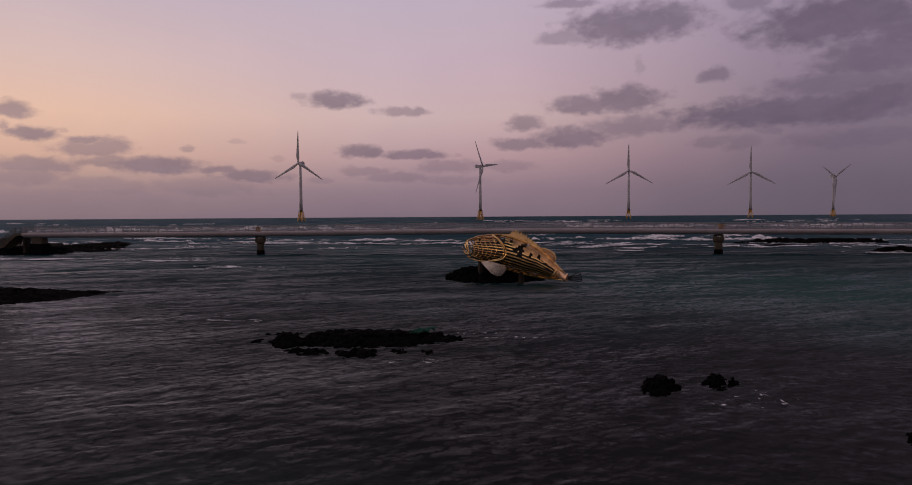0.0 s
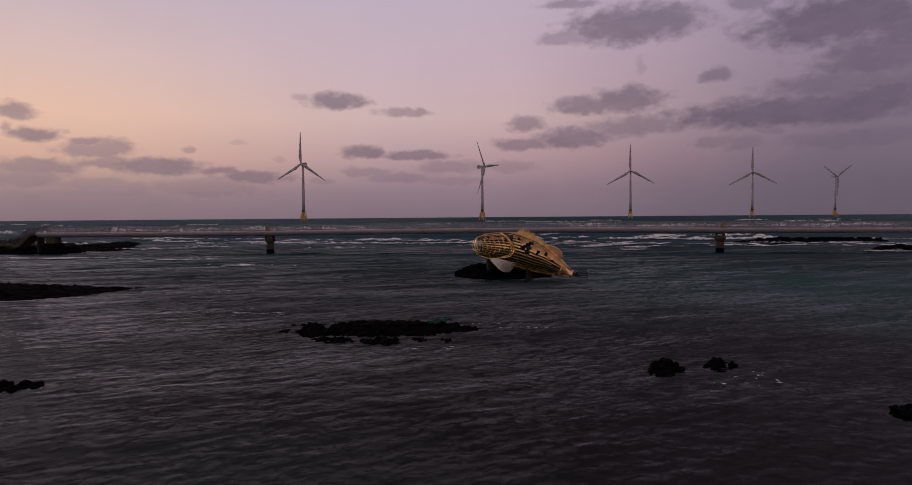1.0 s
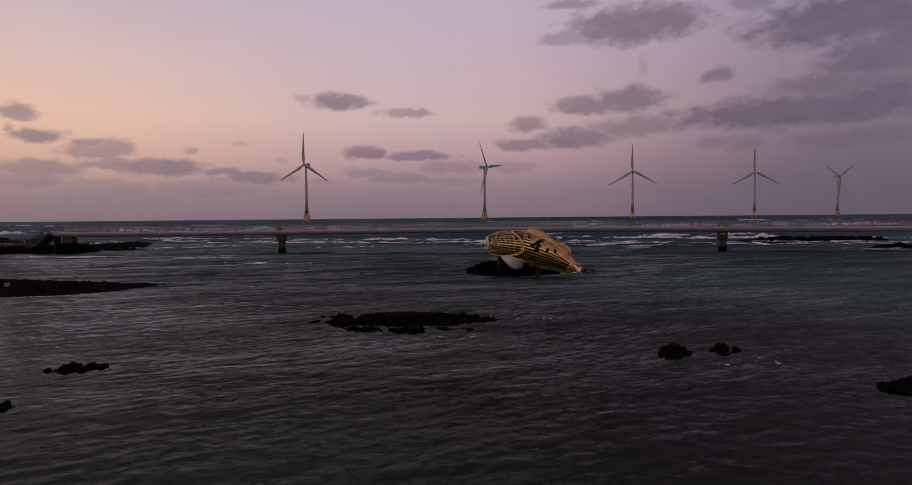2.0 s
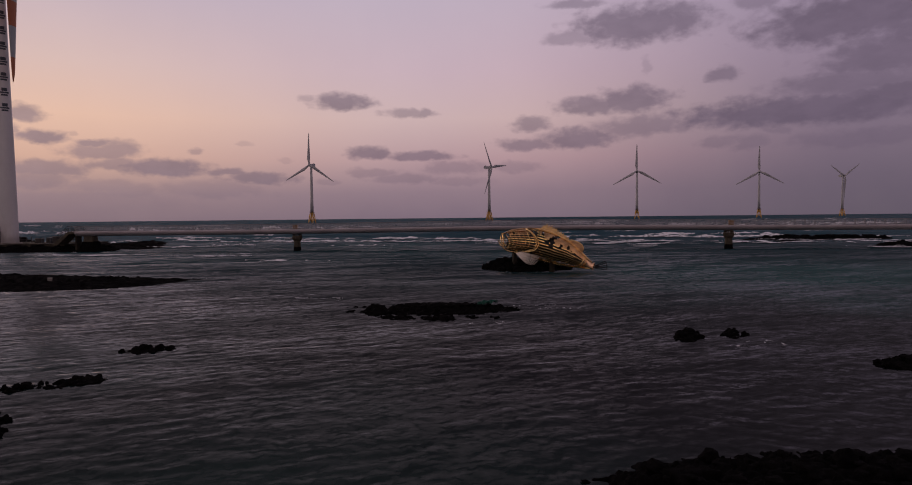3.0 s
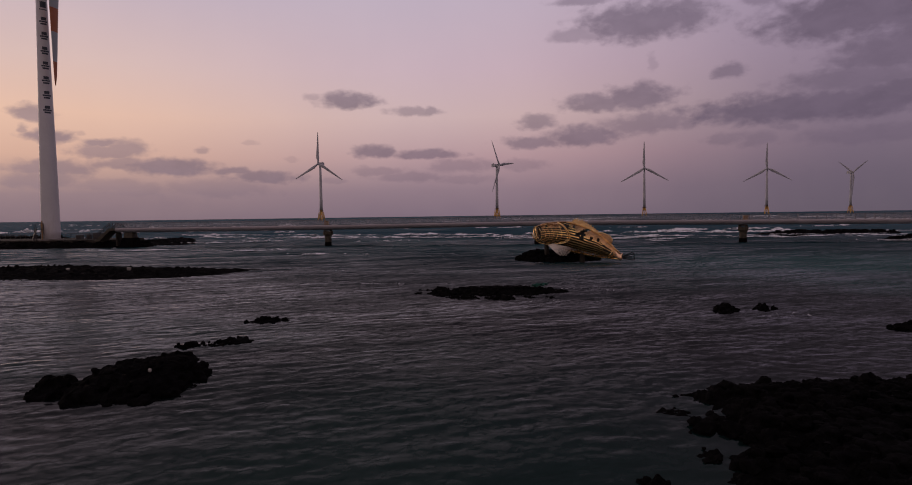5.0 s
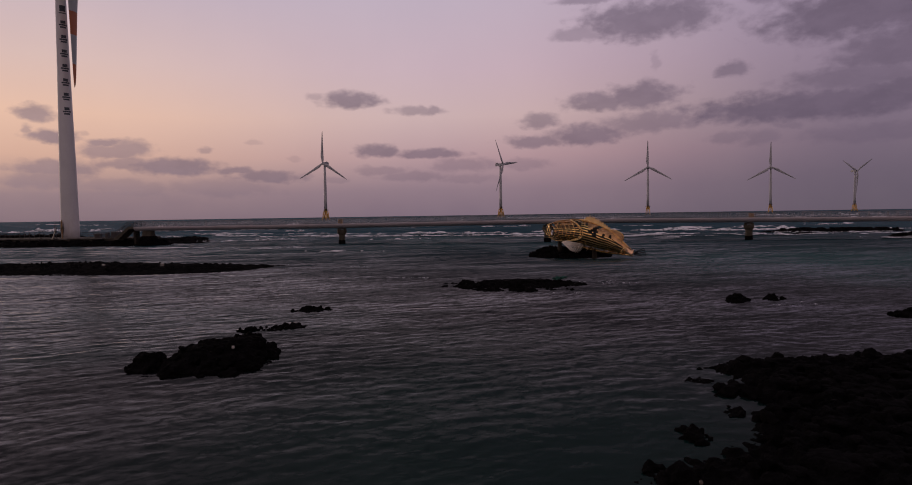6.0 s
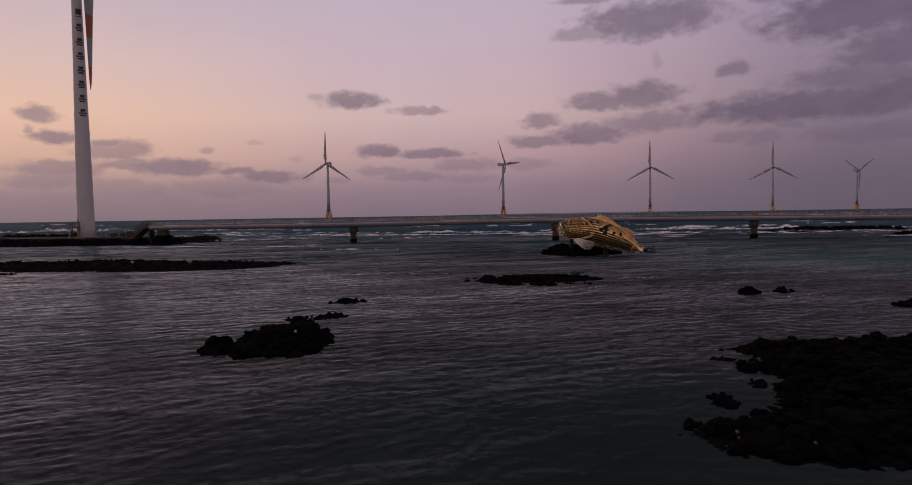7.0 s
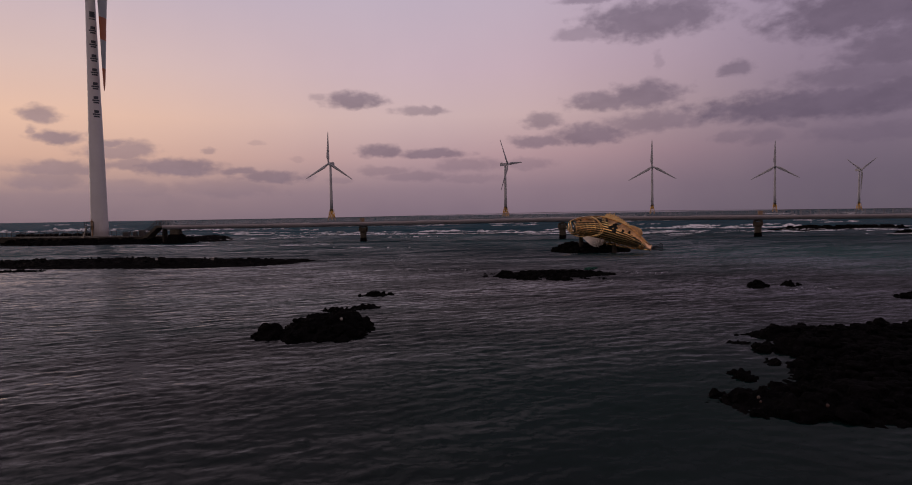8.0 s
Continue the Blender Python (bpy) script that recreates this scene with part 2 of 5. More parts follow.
def sea_material():
    """Dark water, steep wave faces towards the shore; normals lean shorewards too, tuning its brightness."""
    m = bpy.data.materials.new("sea_water")
    m.use_nodes = True
    n = Nodes(m.node_tree)
    at = n.add("ShaderNodeTexCoord").outputs["Object"]
    tint = n.ramp(n.noise(at, 0.016, 4.0, 0.6, 0.6), 0.47, 0.70)
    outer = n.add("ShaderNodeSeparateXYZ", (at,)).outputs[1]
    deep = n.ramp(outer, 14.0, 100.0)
    shallow_color = n.mix(tint, (0.0065, 0.0072, 0.0084), (0.0045, 0.0270, 0.0250))
    # pale sand shallows shine through as teal
    for cx, cy, wide, far, green in ((-9.0, -1.0, 13.0, 16.0, 0.025), (32.0, 54.0, 36.0, 32.0, 0.100)):
        reach = n.vec("LENGTH", n.vec("MULTIPLY", n.vec("SUBTRACT", at, (cx, cy, 0)), (1 / wide, 1 / far, 0)))
        patch = n.ramp(n.math("ADD", reach, n.math("MULTIPLY", n.noise(at, 0.12, 3.0), 0.8)), 0.5, 1.5, 0.75, 0.0)
        shallow_color = n.mix(patch, shallow_color, (0.0035, green, green * 0.85))
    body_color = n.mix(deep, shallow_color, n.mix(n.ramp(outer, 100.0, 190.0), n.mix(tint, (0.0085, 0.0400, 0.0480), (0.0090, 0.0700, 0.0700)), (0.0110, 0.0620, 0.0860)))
    shader = n.add("ShaderNodeBsdfPrincipled")
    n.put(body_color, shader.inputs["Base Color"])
    shader.inputs["IOR"].default_value = 1.333
    gust = n.noise(n.vec("MULTIPLY", at, (0.4, 1.0, 1.0)), 0.05, 4.0, 0.65, 0.5)
    n.put(n.ramp(outer, 35.0, 115.0, 0.15, 0.20), shader.inputs["Roughness"])
    across = n.add("ShaderNodeSeparateXYZ", (at,)).outputs[0]
    crest_x = n.math("ADD", n.math("MULTIPLY", across, 0.62), n.math("MULTIPLY", outer, 0.28))
    crest_y = n.math("SUBTRACT", outer, n.math("MULTIPLY", across, 0.42))
    crest = n.xyz(crest_x, crest_y, 0.0)
    half = (0.5, 0.5, 0.5)
    chop_slope = n.vec("SUBTRACT", n.noise(crest, 2.6, 2.0, 0.5, 0.25, color=True), half)
    fine_slope = n.vec("SUBTRACT", n.noise(crest, 9.0, 3.0, 0.6, 0.0, color=True), half)
    slope = n.vec("ADD", n.vec("MULTIPLY", chop_slope, (0.12, 0.18, 0.0)), n.vec("MULTIPLY", fine_slope, (0.12, 0.16, 0.0)))
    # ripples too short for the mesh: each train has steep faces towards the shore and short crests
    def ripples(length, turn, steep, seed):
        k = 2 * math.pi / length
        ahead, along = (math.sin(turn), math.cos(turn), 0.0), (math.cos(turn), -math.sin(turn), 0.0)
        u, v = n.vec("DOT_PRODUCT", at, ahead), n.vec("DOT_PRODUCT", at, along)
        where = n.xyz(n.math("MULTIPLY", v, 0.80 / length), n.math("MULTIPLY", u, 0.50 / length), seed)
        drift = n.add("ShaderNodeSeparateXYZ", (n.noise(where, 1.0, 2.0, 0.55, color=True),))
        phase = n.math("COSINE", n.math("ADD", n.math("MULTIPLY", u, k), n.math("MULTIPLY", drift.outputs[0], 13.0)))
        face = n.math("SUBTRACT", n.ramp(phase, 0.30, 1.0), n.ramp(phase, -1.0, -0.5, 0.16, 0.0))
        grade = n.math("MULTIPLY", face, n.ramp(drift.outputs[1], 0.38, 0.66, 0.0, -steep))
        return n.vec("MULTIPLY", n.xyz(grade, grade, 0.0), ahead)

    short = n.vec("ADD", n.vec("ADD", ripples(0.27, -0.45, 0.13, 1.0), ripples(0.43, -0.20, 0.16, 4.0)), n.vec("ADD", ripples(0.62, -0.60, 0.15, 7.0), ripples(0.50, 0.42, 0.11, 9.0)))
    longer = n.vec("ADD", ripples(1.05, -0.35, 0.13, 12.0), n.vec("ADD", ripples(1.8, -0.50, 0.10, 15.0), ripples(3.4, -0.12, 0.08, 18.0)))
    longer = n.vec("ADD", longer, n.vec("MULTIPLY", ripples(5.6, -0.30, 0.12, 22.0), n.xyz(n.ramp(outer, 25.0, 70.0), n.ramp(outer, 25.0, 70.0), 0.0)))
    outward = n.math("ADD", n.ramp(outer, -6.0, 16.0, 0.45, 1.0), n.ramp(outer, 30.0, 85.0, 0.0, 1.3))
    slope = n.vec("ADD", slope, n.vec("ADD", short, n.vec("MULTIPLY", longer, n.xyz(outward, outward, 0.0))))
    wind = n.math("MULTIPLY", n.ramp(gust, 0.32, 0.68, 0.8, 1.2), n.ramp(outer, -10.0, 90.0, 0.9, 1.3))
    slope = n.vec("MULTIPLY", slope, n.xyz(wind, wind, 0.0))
    # lean of the normals sets brightness: darker seawards and right, brighter to the left
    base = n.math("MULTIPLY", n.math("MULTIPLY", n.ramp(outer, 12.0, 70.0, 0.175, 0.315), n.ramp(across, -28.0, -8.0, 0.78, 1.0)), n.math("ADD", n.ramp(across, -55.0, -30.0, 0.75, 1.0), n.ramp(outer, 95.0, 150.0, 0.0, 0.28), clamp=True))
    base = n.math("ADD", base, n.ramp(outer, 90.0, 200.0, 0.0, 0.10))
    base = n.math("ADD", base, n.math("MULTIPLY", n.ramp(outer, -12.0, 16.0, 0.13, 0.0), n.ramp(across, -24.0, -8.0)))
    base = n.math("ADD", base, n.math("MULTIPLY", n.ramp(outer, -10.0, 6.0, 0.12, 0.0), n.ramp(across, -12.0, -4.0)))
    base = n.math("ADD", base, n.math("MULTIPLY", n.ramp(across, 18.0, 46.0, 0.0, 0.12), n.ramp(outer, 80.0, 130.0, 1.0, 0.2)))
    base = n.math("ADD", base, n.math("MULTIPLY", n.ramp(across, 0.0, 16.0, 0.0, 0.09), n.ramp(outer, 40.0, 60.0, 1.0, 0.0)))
    # a strip off the sculpture, brightened by taking lean out of the normals
    bright_strip = n.math("MULTIPLY", n.ramp(across, -2.0, 10.0), n.ramp(across, 17.0, 32.0, 1.0, 0.0))
    base = n.math("SUBTRACT", base, n.math("MULTIPLY", n.math("MULTIPLY", bright_strip, n.ramp(outer, 25.0, 55.0)), n.ramp(outer, 100.0, 130.0, 0.09, 0.0)))
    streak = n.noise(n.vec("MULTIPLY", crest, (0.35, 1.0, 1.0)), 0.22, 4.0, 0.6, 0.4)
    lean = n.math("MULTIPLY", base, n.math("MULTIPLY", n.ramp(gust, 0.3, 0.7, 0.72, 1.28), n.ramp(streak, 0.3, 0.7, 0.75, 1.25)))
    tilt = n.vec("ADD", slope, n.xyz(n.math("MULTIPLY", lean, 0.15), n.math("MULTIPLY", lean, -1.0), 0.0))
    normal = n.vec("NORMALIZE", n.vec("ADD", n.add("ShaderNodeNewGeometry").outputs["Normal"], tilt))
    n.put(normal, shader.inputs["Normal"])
    n.add("ShaderNodeOutputMaterial", (shader.outputs[0],))
    return m


def foam_material():
    m = bpy.data.materials.new("sea_foam")
    m.use_nodes = True
    n = Nodes(m.node_tree)
    at = n.add("ShaderNodeTexCoord").outputs["Object"]
    body_shader = n.add("ShaderNodeBsdfPrincipled")
    body_shader.inputs["Base Color"].default_value = (0.88, 0.88, 0.90, 1)
    body_shader.inputs["Roughness"].default_value = 0.9
    stretched = n.vec("MULTIPLY", at, (0.45, 0.5, 2.2))
    lace = n.math("ADD", n.math("MULTIPLY", n.noise(stretched, 0.8, 5.0, 0.7, 1.0), 0.55), n.math("MULTIPLY", n.noise(stretched, 4.0, 5.0, 0.75), 0.45))
    thick = n.add("ShaderNodeAttribute", attribute_name="thick").outputs["Fac"]
    alpha = n.ramp(n.math("ADD", lace, n.math("MULTIPLY", n.math("SUBTRACT", thick, 0.5), 0.26)), 0.46, 0.66)
    clear_shader = n.add("ShaderNodeBsdfTransparent")
    out = n.add("ShaderNodeMixShader", (alpha, clear_shader.outputs[0], body_shader.outputs[0]))
    n.add("ShaderNodeOutputMaterial", (out.outputs[0],))
    return m


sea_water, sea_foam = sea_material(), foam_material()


# ---- mesh helpers ----
class Solid:
    """Collects points and faces of one mesh, each face with a material."""

    def __init__(self):
        self.v, self.f, self.m = [], [], []

    def add(self, points, faces, mat=0):
        o = len(self.v)
        self.v += [tuple(p) for p in points]
        self.f += [tuple(i + o for i in face) for face in faces]
        self.m += [mat] * len(faces)

    def box(self, size, m=None, mat=0, taper=1.0, bevel=0.0):
        """A box with its base at z = 0, narrowed by taper at the top, its upright edges cut by bevel."""
        m = m or Matrix()
        x, y, z = size[0] / 2, size[1] / 2, size[2]
        b = min(bevel, x * 0.9, y * 0.9)
        ring = [(-x + b, -y), (x - b, -y), (x, -y + b), (x, y - b), (x - b, y), (-x + b, y), (-x, y - b), (-x, -y + b)] if b else [(-x, -y), (x, -y), (x, y), (-x, y)]
        self.prism([(px, py, 0) for px, py in ring], [(px * taper, py * taper, z) for px, py in ring], m, mat)

    def prism(self, low, high, m=None, mat=0):
        m = m or Matrix()
        k = len(low)
        self.add([m @ Vector(p) for p in (*low, *high)],
                 [tuple(range(k))[::-1], tuple(range(k, 2 * k))] + [(i, (i + 1) % k, k + (i + 1) % k, k + i) for i in range(k)], mat)

    def tube(self, path, radius, sides=6, mat=0, closed=False):
        """A round bar along a path; radius is one number or one for each point."""
        path = [Vector(p) for p in path]
        k = len(path)
        radii = radius if isinstance(radius, (list, tuple)) else [radius] * k
        points, faces = [], []
        for i, p in enumerate(path):
            a = path[(i - 1) % k] if closed or i else p
            b = path[(i + 1) % k] if closed or i < k - 1 else p
            d = (b - a).normalized()
            side = d.cross(Vector((0, 0, 1)) if abs(d.z) < 0.9 else Vector((0, 1, 0))).normalized()
            top = side.cross(d)
            points += [p + (side * math.cos(t) + top * math.sin(t)) * radii[i] for t in (2 * math.pi * j / sides for j in range(sides))]
        for i in range(k if closed else k - 1):
            for j in range(sides):
                a, b = i * sides, ((i + 1) % k) * sides
                faces.append((a + j, a + (j + 1) % sides, b + (j + 1) % sides, b + j))
        if not closed:
            faces += [tuple(range(sides))[::-1], tuple(range((k - 1) * sides, k * sides))]
        self.add(points, faces, mat)

    def lathe(self, rings, sides=24, mat=0, m=None):
        """Rings of (radius, z), closed at both ends."""
        m = m or Matrix()
        points = [m @ Vector((r * math.cos(2 * math.pi * j / sides), r * math.sin(2 * math.pi * j / sides), z)) for r, z in rings for j in range(sides)]
        k = len(rings)
        faces = [(i * sides + j, i * sides + (j + 1) % sides, (i + 1) * sides + (j + 1) % sides, (i + 1) * sides + j) for i in range(k - 1) for j in range(sides)]
        faces += [tuple(range(sides))[::-1], tuple(range((k - 1) * sides, k * sides))]
        self.add(points, faces, mat)

    def mesh(self, name, materials, smooth=False):
        me = bpy.data.meshes.new(name)
        me.from_pydata(self.v, [], self.f)
        for mat in materials:
            me.materials.append(mat)
        me.polygons.foreach_set("material_index", self.m)
        me.polygons.foreach_set("use_smooth", [smooth] * len(self.f))
        me.update()
        return me


def part(name, solid, mat, parent=None, label="", smooth=False):
    """One mesh object out of a Solid, under a thing or a part."""
    mats = mat if isinstance(mat, (list, tuple)) else [mat]
    ob = new(name, solid.mesh(name, mats, smooth))
    ob.parent = parent
    return tagged(ob, label)


def one(name, mat, parent, label, draw, smooth=False):
    solid = Solid()
    draw(solid)
    return part(name, solid, mat, parent, label, smooth)


# ---- the sea: one sheet to the horizon, finer towards the near water ----
# wind waves: length, turn of the travel from straight ashore, steepness
WAVE_TRAINS = ((0.50, -0.15, 0.06), (0.68, -0.62, 0.08), (0.90, -0.32, 0.08), (1.25, -0.52, 0.05),
               (0.95, 0.28, 0.05), (2.1, -0.40, 0.03), (3.8, -0.42, 0.04), (6.4, -0.22, 0.04))


def wave_height(x, y, step):
    """Short-crested wind waves with a steep face towards the shore, and a swell on the open sea."""
    rng = np.random.default_rng(7)
    z = np.zeros_like(x)
    for length, turn, steep in WAVE_TRAINS:
        k = 2 * math.pi / length
        u, v = x * math.sin(turn) + y * math.cos(turn), x * math.cos(turn) - y * math.sin(turn)
        wander = np.zeros_like(x)
        for stretch, weight in ((2.6, 0.9), (4.4, 1.3), (8.5, 1.8)):
            heading = rng.uniform(-1.2, 1.2)
            wander += weight * np.sin(k / stretch * (u * math.sin(heading) + v * math.cos(heading)) + rng.uniform(0, 6.28))
        a, b, c, d = rng.uniform(0, 6.28, 4)
        group = 0.5 + 0.5 * np.sin(k * (0.31 * v + 0.11 * u) + a + 0.8 * np.sin(k * 0.13 * u + b)) * np.sin(k * (0.17 * v - 0.19 * u) + c) + 0.25 * np.sin(k * 0.047 * (u + v) + d)
        phase = k * u + wander
        shape = np.sin(phase) + 0.30 * np.sin(2 * phase) + 0.08 * np.sin(3 * phase)
        shown = np.clip(length / step / 1.6 - 1, 0, 1) * (np.clip((y - 10) / 50, 0.1, 1) if length > 3 else 1.0)
        z += shown * steep / k * np.clip(group, 0.06, 1.2) * shape
    open_sea = np.clip((y - 115) / 60, 0, 1)
    for i in range(10):
        length = rng.uniform(14, 45)
        turn = rng.normal(0.1, 0.3)
        k = 2 * math.pi / length
        phase = k * (x * math.sin(turn) + y * math.cos(turn)) + rng.uniform(0, 6.28)
        weight = np.clip(length / step / 2.5 - 1, 0, 1)
        z += weight * open_sea * 0.09 * np.sin(phase)
    return z


def build_sea():
    middle = (-9.0, -24.0)
    angles = np.concatenate([np.radians(np.arange(-51, 51.01, 0.19)), np.radians(np.arange(56, 308, 6.0))])
    near = 9.0 * 1.0036 ** np.arange(0, 440)
    radii = np.concatenate([[1.5, 4.0, 6.5], near, near[-1] * 1.0068 ** np.arange(1, 1000)])
    radii = np.append(radii[radii < 4950], 4980.0)
    r, a = np.meshgrid(radii, angles, indexing="ij")
    x, y = middle[0] + r * np.sin(a), middle[1] + r * np.cos(a)
    z = wave_height(x, y, r * 0.0036) * np.clip((r - 3) / 4, 0, 1)
    rows, cols = r.shape
    points = np.stack([x, y, z], -1).reshape(-1, 3)
    points = np.vstack([points, [[middle[0], middle[1], 0.0]]])
    i, j = np.meshgrid(np.arange(rows - 1), np.arange(cols), indexing="ij")
    k = (j + 1) % cols
    quads = np.stack([i * cols + j, (i + 1) * cols + j, (i + 1) * cols + k, i * cols + k], -1).reshape(-1, 4)[:, ::-1]
    me = bpy.data.meshes.new("water")
    me.vertices.add(len(points))
    me.vertices.foreach_set("co", points.ravel())
    me.loops.add(quads.size + 3 * cols)
    fan = np.stack([np.full(cols, rows * cols), (np.arange(cols) + 1) % cols, np.arange(cols)], -1)
    me.loops.foreach_set("vertex_index", np.concatenate([quads.ravel(), fan.ravel()]).astype(np.int32))
    me.polygons.add(len(quads) + cols)
    starts = np.concatenate([np.arange(len(quads)) * 4, quads.size + np.arange(cols) * 3])
    me.polygons.foreach_set("loop_start", starts.astype(np.int32))
    me.polygons.foreach_set("use_smooth", np.ones(len(starts), bool))
    me.materials.append(sea_water)
    me.update(calc_edges=True)
    me.validate()
    tagged(new("water", me), "dark rippled sea water reflecting a pink dusk sky", "water", kind="structure")


build_sea()


# ---- basalt reefs ----
def ball_points(level):
    bm = bmesh.new()
    bmesh.ops.create_icosphere(bm, subdivisions=level, radius=1.0)
    points = np.array([v.co[:] for v in bm.verts])
    faces = [tuple(v.index for v in f.verts) for f in bm.faces]
    bm.free()
    return points, faces


BALLS = {level: ball_points(level) for level in (2, 3)}


def inside(px, py, outline):
    hit = False
    for (x1, y1), (x2, y2) in zip(outline, outline[1:] + outline[:1]):
        if (y1 > py) != (y2 > py) and px < (x2 - x1) * (py - y1) / (y2 - y1) + x1:
            hit = not hit
    return hit


def edge_distance(px, py, outline):
    best = 1e9
    for (x1, y1), (x2, y2) in zip(outline, outline[1:] + outline[:1]):
        dx, dy = x2 - x1, y2 - y1
        t = max(0, min(1, ((px - x1) * dx + (py - y1) * dy) / (dx * dx + dy * dy)))
        best = min(best, math.hypot(px - x1 - t * dx, py - y1 - t * dy))
    return best


def boulder(solid, rng, x, y, z, rx, ry, rz, level):
    """A cracked lump of lava: a ball pushed in and out by blocky and fine noise."""
    points, faces = BALLS[level]
    shift = Vector((rng.uniform(-50, 50), rng.uniform(-50, 50), rng.uniform(-50, 50)))
    turn = rng.uniform(0, 6.28)
    c, s = math.cos(turn), math.sin(turn)
    out = []
    for p in points:
        q = Vector(p)
        d = 1 + 0.42 * noise.noise(q * 1.3 + shift) + 0.22 * noise.cell(q * 1.9 + shift) + 0.16 * noise.noise(q * 4.2 + shift)
        px, py = p[0] * rx * d, p[1] * ry * d
        out.append((x + px * c - py * s, y + px * s + py * c, z + p[2] * rz * d))
    solid.add(out, faces)


def reef(name, label, outline, height, size, count, seed, level=2, edge=1.6, category="rock", voxel=0.09, flat=0.35, grow=0.22, loose=0):
    """A low islet inside an outline: a rough heap of boulders over a lumpy core."""
    rng = random.Random(seed)
    solid = Solid()
    xs, ys = [p[0] for p in outline], [p[1] for p in outline]
    # core: a lumpy height field that dips under the water at its rim
    nx, ny = 44, 34
    x0, x1, y0, y1 = min(xs) - 1, max(xs) + 1, min(ys) - 1, max(ys) + 1
    grid, faces = [], []
    for j in range(ny + 1):
        for i in range(nx + 1):
            px, py = x0 + (x1 - x0) * i / nx, y0 + (y1 - y0) * j / ny
            d = edge_distance(px, py, outline) * (1 if inside(px, py, outline) else -1)
            rough = noise.noise(Vector((px * 0.9, py * 0.9, seed))) + 0.5 * noise.noise(Vector((px * 2.3, py * 2.3, seed)))
            grid.append((px, py, (max(-1.0, min(1, (d + grow + 0.3 * rough) / edge)) * (0.55 + 0.3 * rough) * height if d > -0.2 else d * 1.2) - 0.08))
    for j in range(ny):
        for i in range(nx):
            a = j * (nx + 1) + i
            if max(grid[a][2], grid[a + 1][2], grid[a + nx + 1][2], grid[a + nx + 2][2]) > -0.25:
                faces.append((a, a + 1, a + nx + 2, a + nx + 1))
    # close the core below the water, so that all fuses into one body of rock
    sides = {}
    for f in faces:
        for a, b in zip(f, f[1:] + f[:1]):
            sides[(a, b)] = (b, a)
    rim = [e for e in sides if sides[e] not in sides]
    under = len(grid)
    grid += [(px, py, -1.0) for px, py, pz in grid]
    faces += [(b, a, a + under, b + under) for a, b in rim] + [tuple(i + under for i in f[::-1]) for f in faces]
    used = sorted({i for f in faces for i in f})
    at = {i: k for k, i in enumerate(used)}
    solid.add([grid[i] for i in used], [tuple(at[i] for i in f) for f in faces])
    made = 0
    rubble = count * 2 if voxel < 0.1 else 0
    while made < count + rubble:
        px, py = rng.uniform(min(xs), max(xs)), rng.uniform(min(ys), max(ys))
        if not inside(px, py, outline):
            continue
        made += 1
        d = min(1, edge_distance(px, py, outline) / edge)
        r = size * rng.uniform(0.35, 1.0) * (0.45 + 0.55 * d) * (1.0 if made <= count else 0.45)
        top = height * (0.12 + 0.8 * d) * rng.uniform(0.55, 1.1)
        boulder(solid, rng, px, py, top - r * 0.62, r * rng.uniform(0.8, 1.3), r * rng.uniform(0.8, 1.3), r * rng.uniform(0.6, 0.95), level)
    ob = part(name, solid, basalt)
    fuse = ob.modifiers.new("fuse", "REMESH")
    fuse.mode, fuse.voxel_size = "VOXEL", voxel
    fused = bpy.data.meshes.new_from_object(ob.evaluated_get(bpy.context.evaluated_depsgraph_get()))
    ob.modifiers.clear()
    ob.data = fused
    normals = np.array([v.normal[:] for v in fused.vertices])
    points = np.array([v.co[:] for v in fused.vertices])
    bite = 1.5 if voxel < 0.1 else 0.7
    crag = np.array([0.5 - abs(noise.noise(Vector(p) * (0.16 / voxel))) * 1.8 + 0.9 * noise.noise(Vector(p) * (0.36 / voxel)) + 0.5 * noise.cell(Vector(p) * (0.22 / voxel)) for p in points])
    points = points + normals * crag[:, None] * voxel * bite
    level_off = height * 0.8
    points[:, 2] = np.where(points[:, 2] > level_off, level_off + (points[:, 2] - level_off) * flat, points[:, 2])
    fused.vertices.foreach_set("co", points.ravel())
    fused.update()
    # loose boulders that can be told apart along the rim and on the crown
    for k in range(loose):
        while True:
            px, py = rng.uniform(min(xs), max(xs)), rng.uniform(min(ys), max(ys))
            if inside(px, py, outline):
                break
        d = min(1, edge_distance(px, py, outline) / edge)
        r = size * rng.uniform(0.45, 0.85)
        stone = new("boulder", BOULDERS[rng.randrange(len(BOULDERS))])
        stone.parent = ob
        stone.matrix_basis = Matrix.LocRotScale((px, py, height * (0.10 + 0.62 * d)), Euler((rng.uniform(-0.3, 0.3), rng.uniform(-0.3, 0.3), rng.uniform(0, 6.28))),
                                                Vector((rng.uniform(0.8, 1.2), rng.uniform(0.8, 1.2), rng.uniform(0.55, 0.8))) * r)
    return tagged(ob, label, category, kind="stuff" if name == "basalt_skerry" else "")


def boulder_meshes():
    meshes, rng = [], random.Random(77)
    for k in range(7):
        solid = Solid()
        boulder(solid, rng, 0, 0, 0, 1, 1, 1, 2)
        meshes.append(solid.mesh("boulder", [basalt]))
    return meshes


BOULDERS = boulder_meshes()


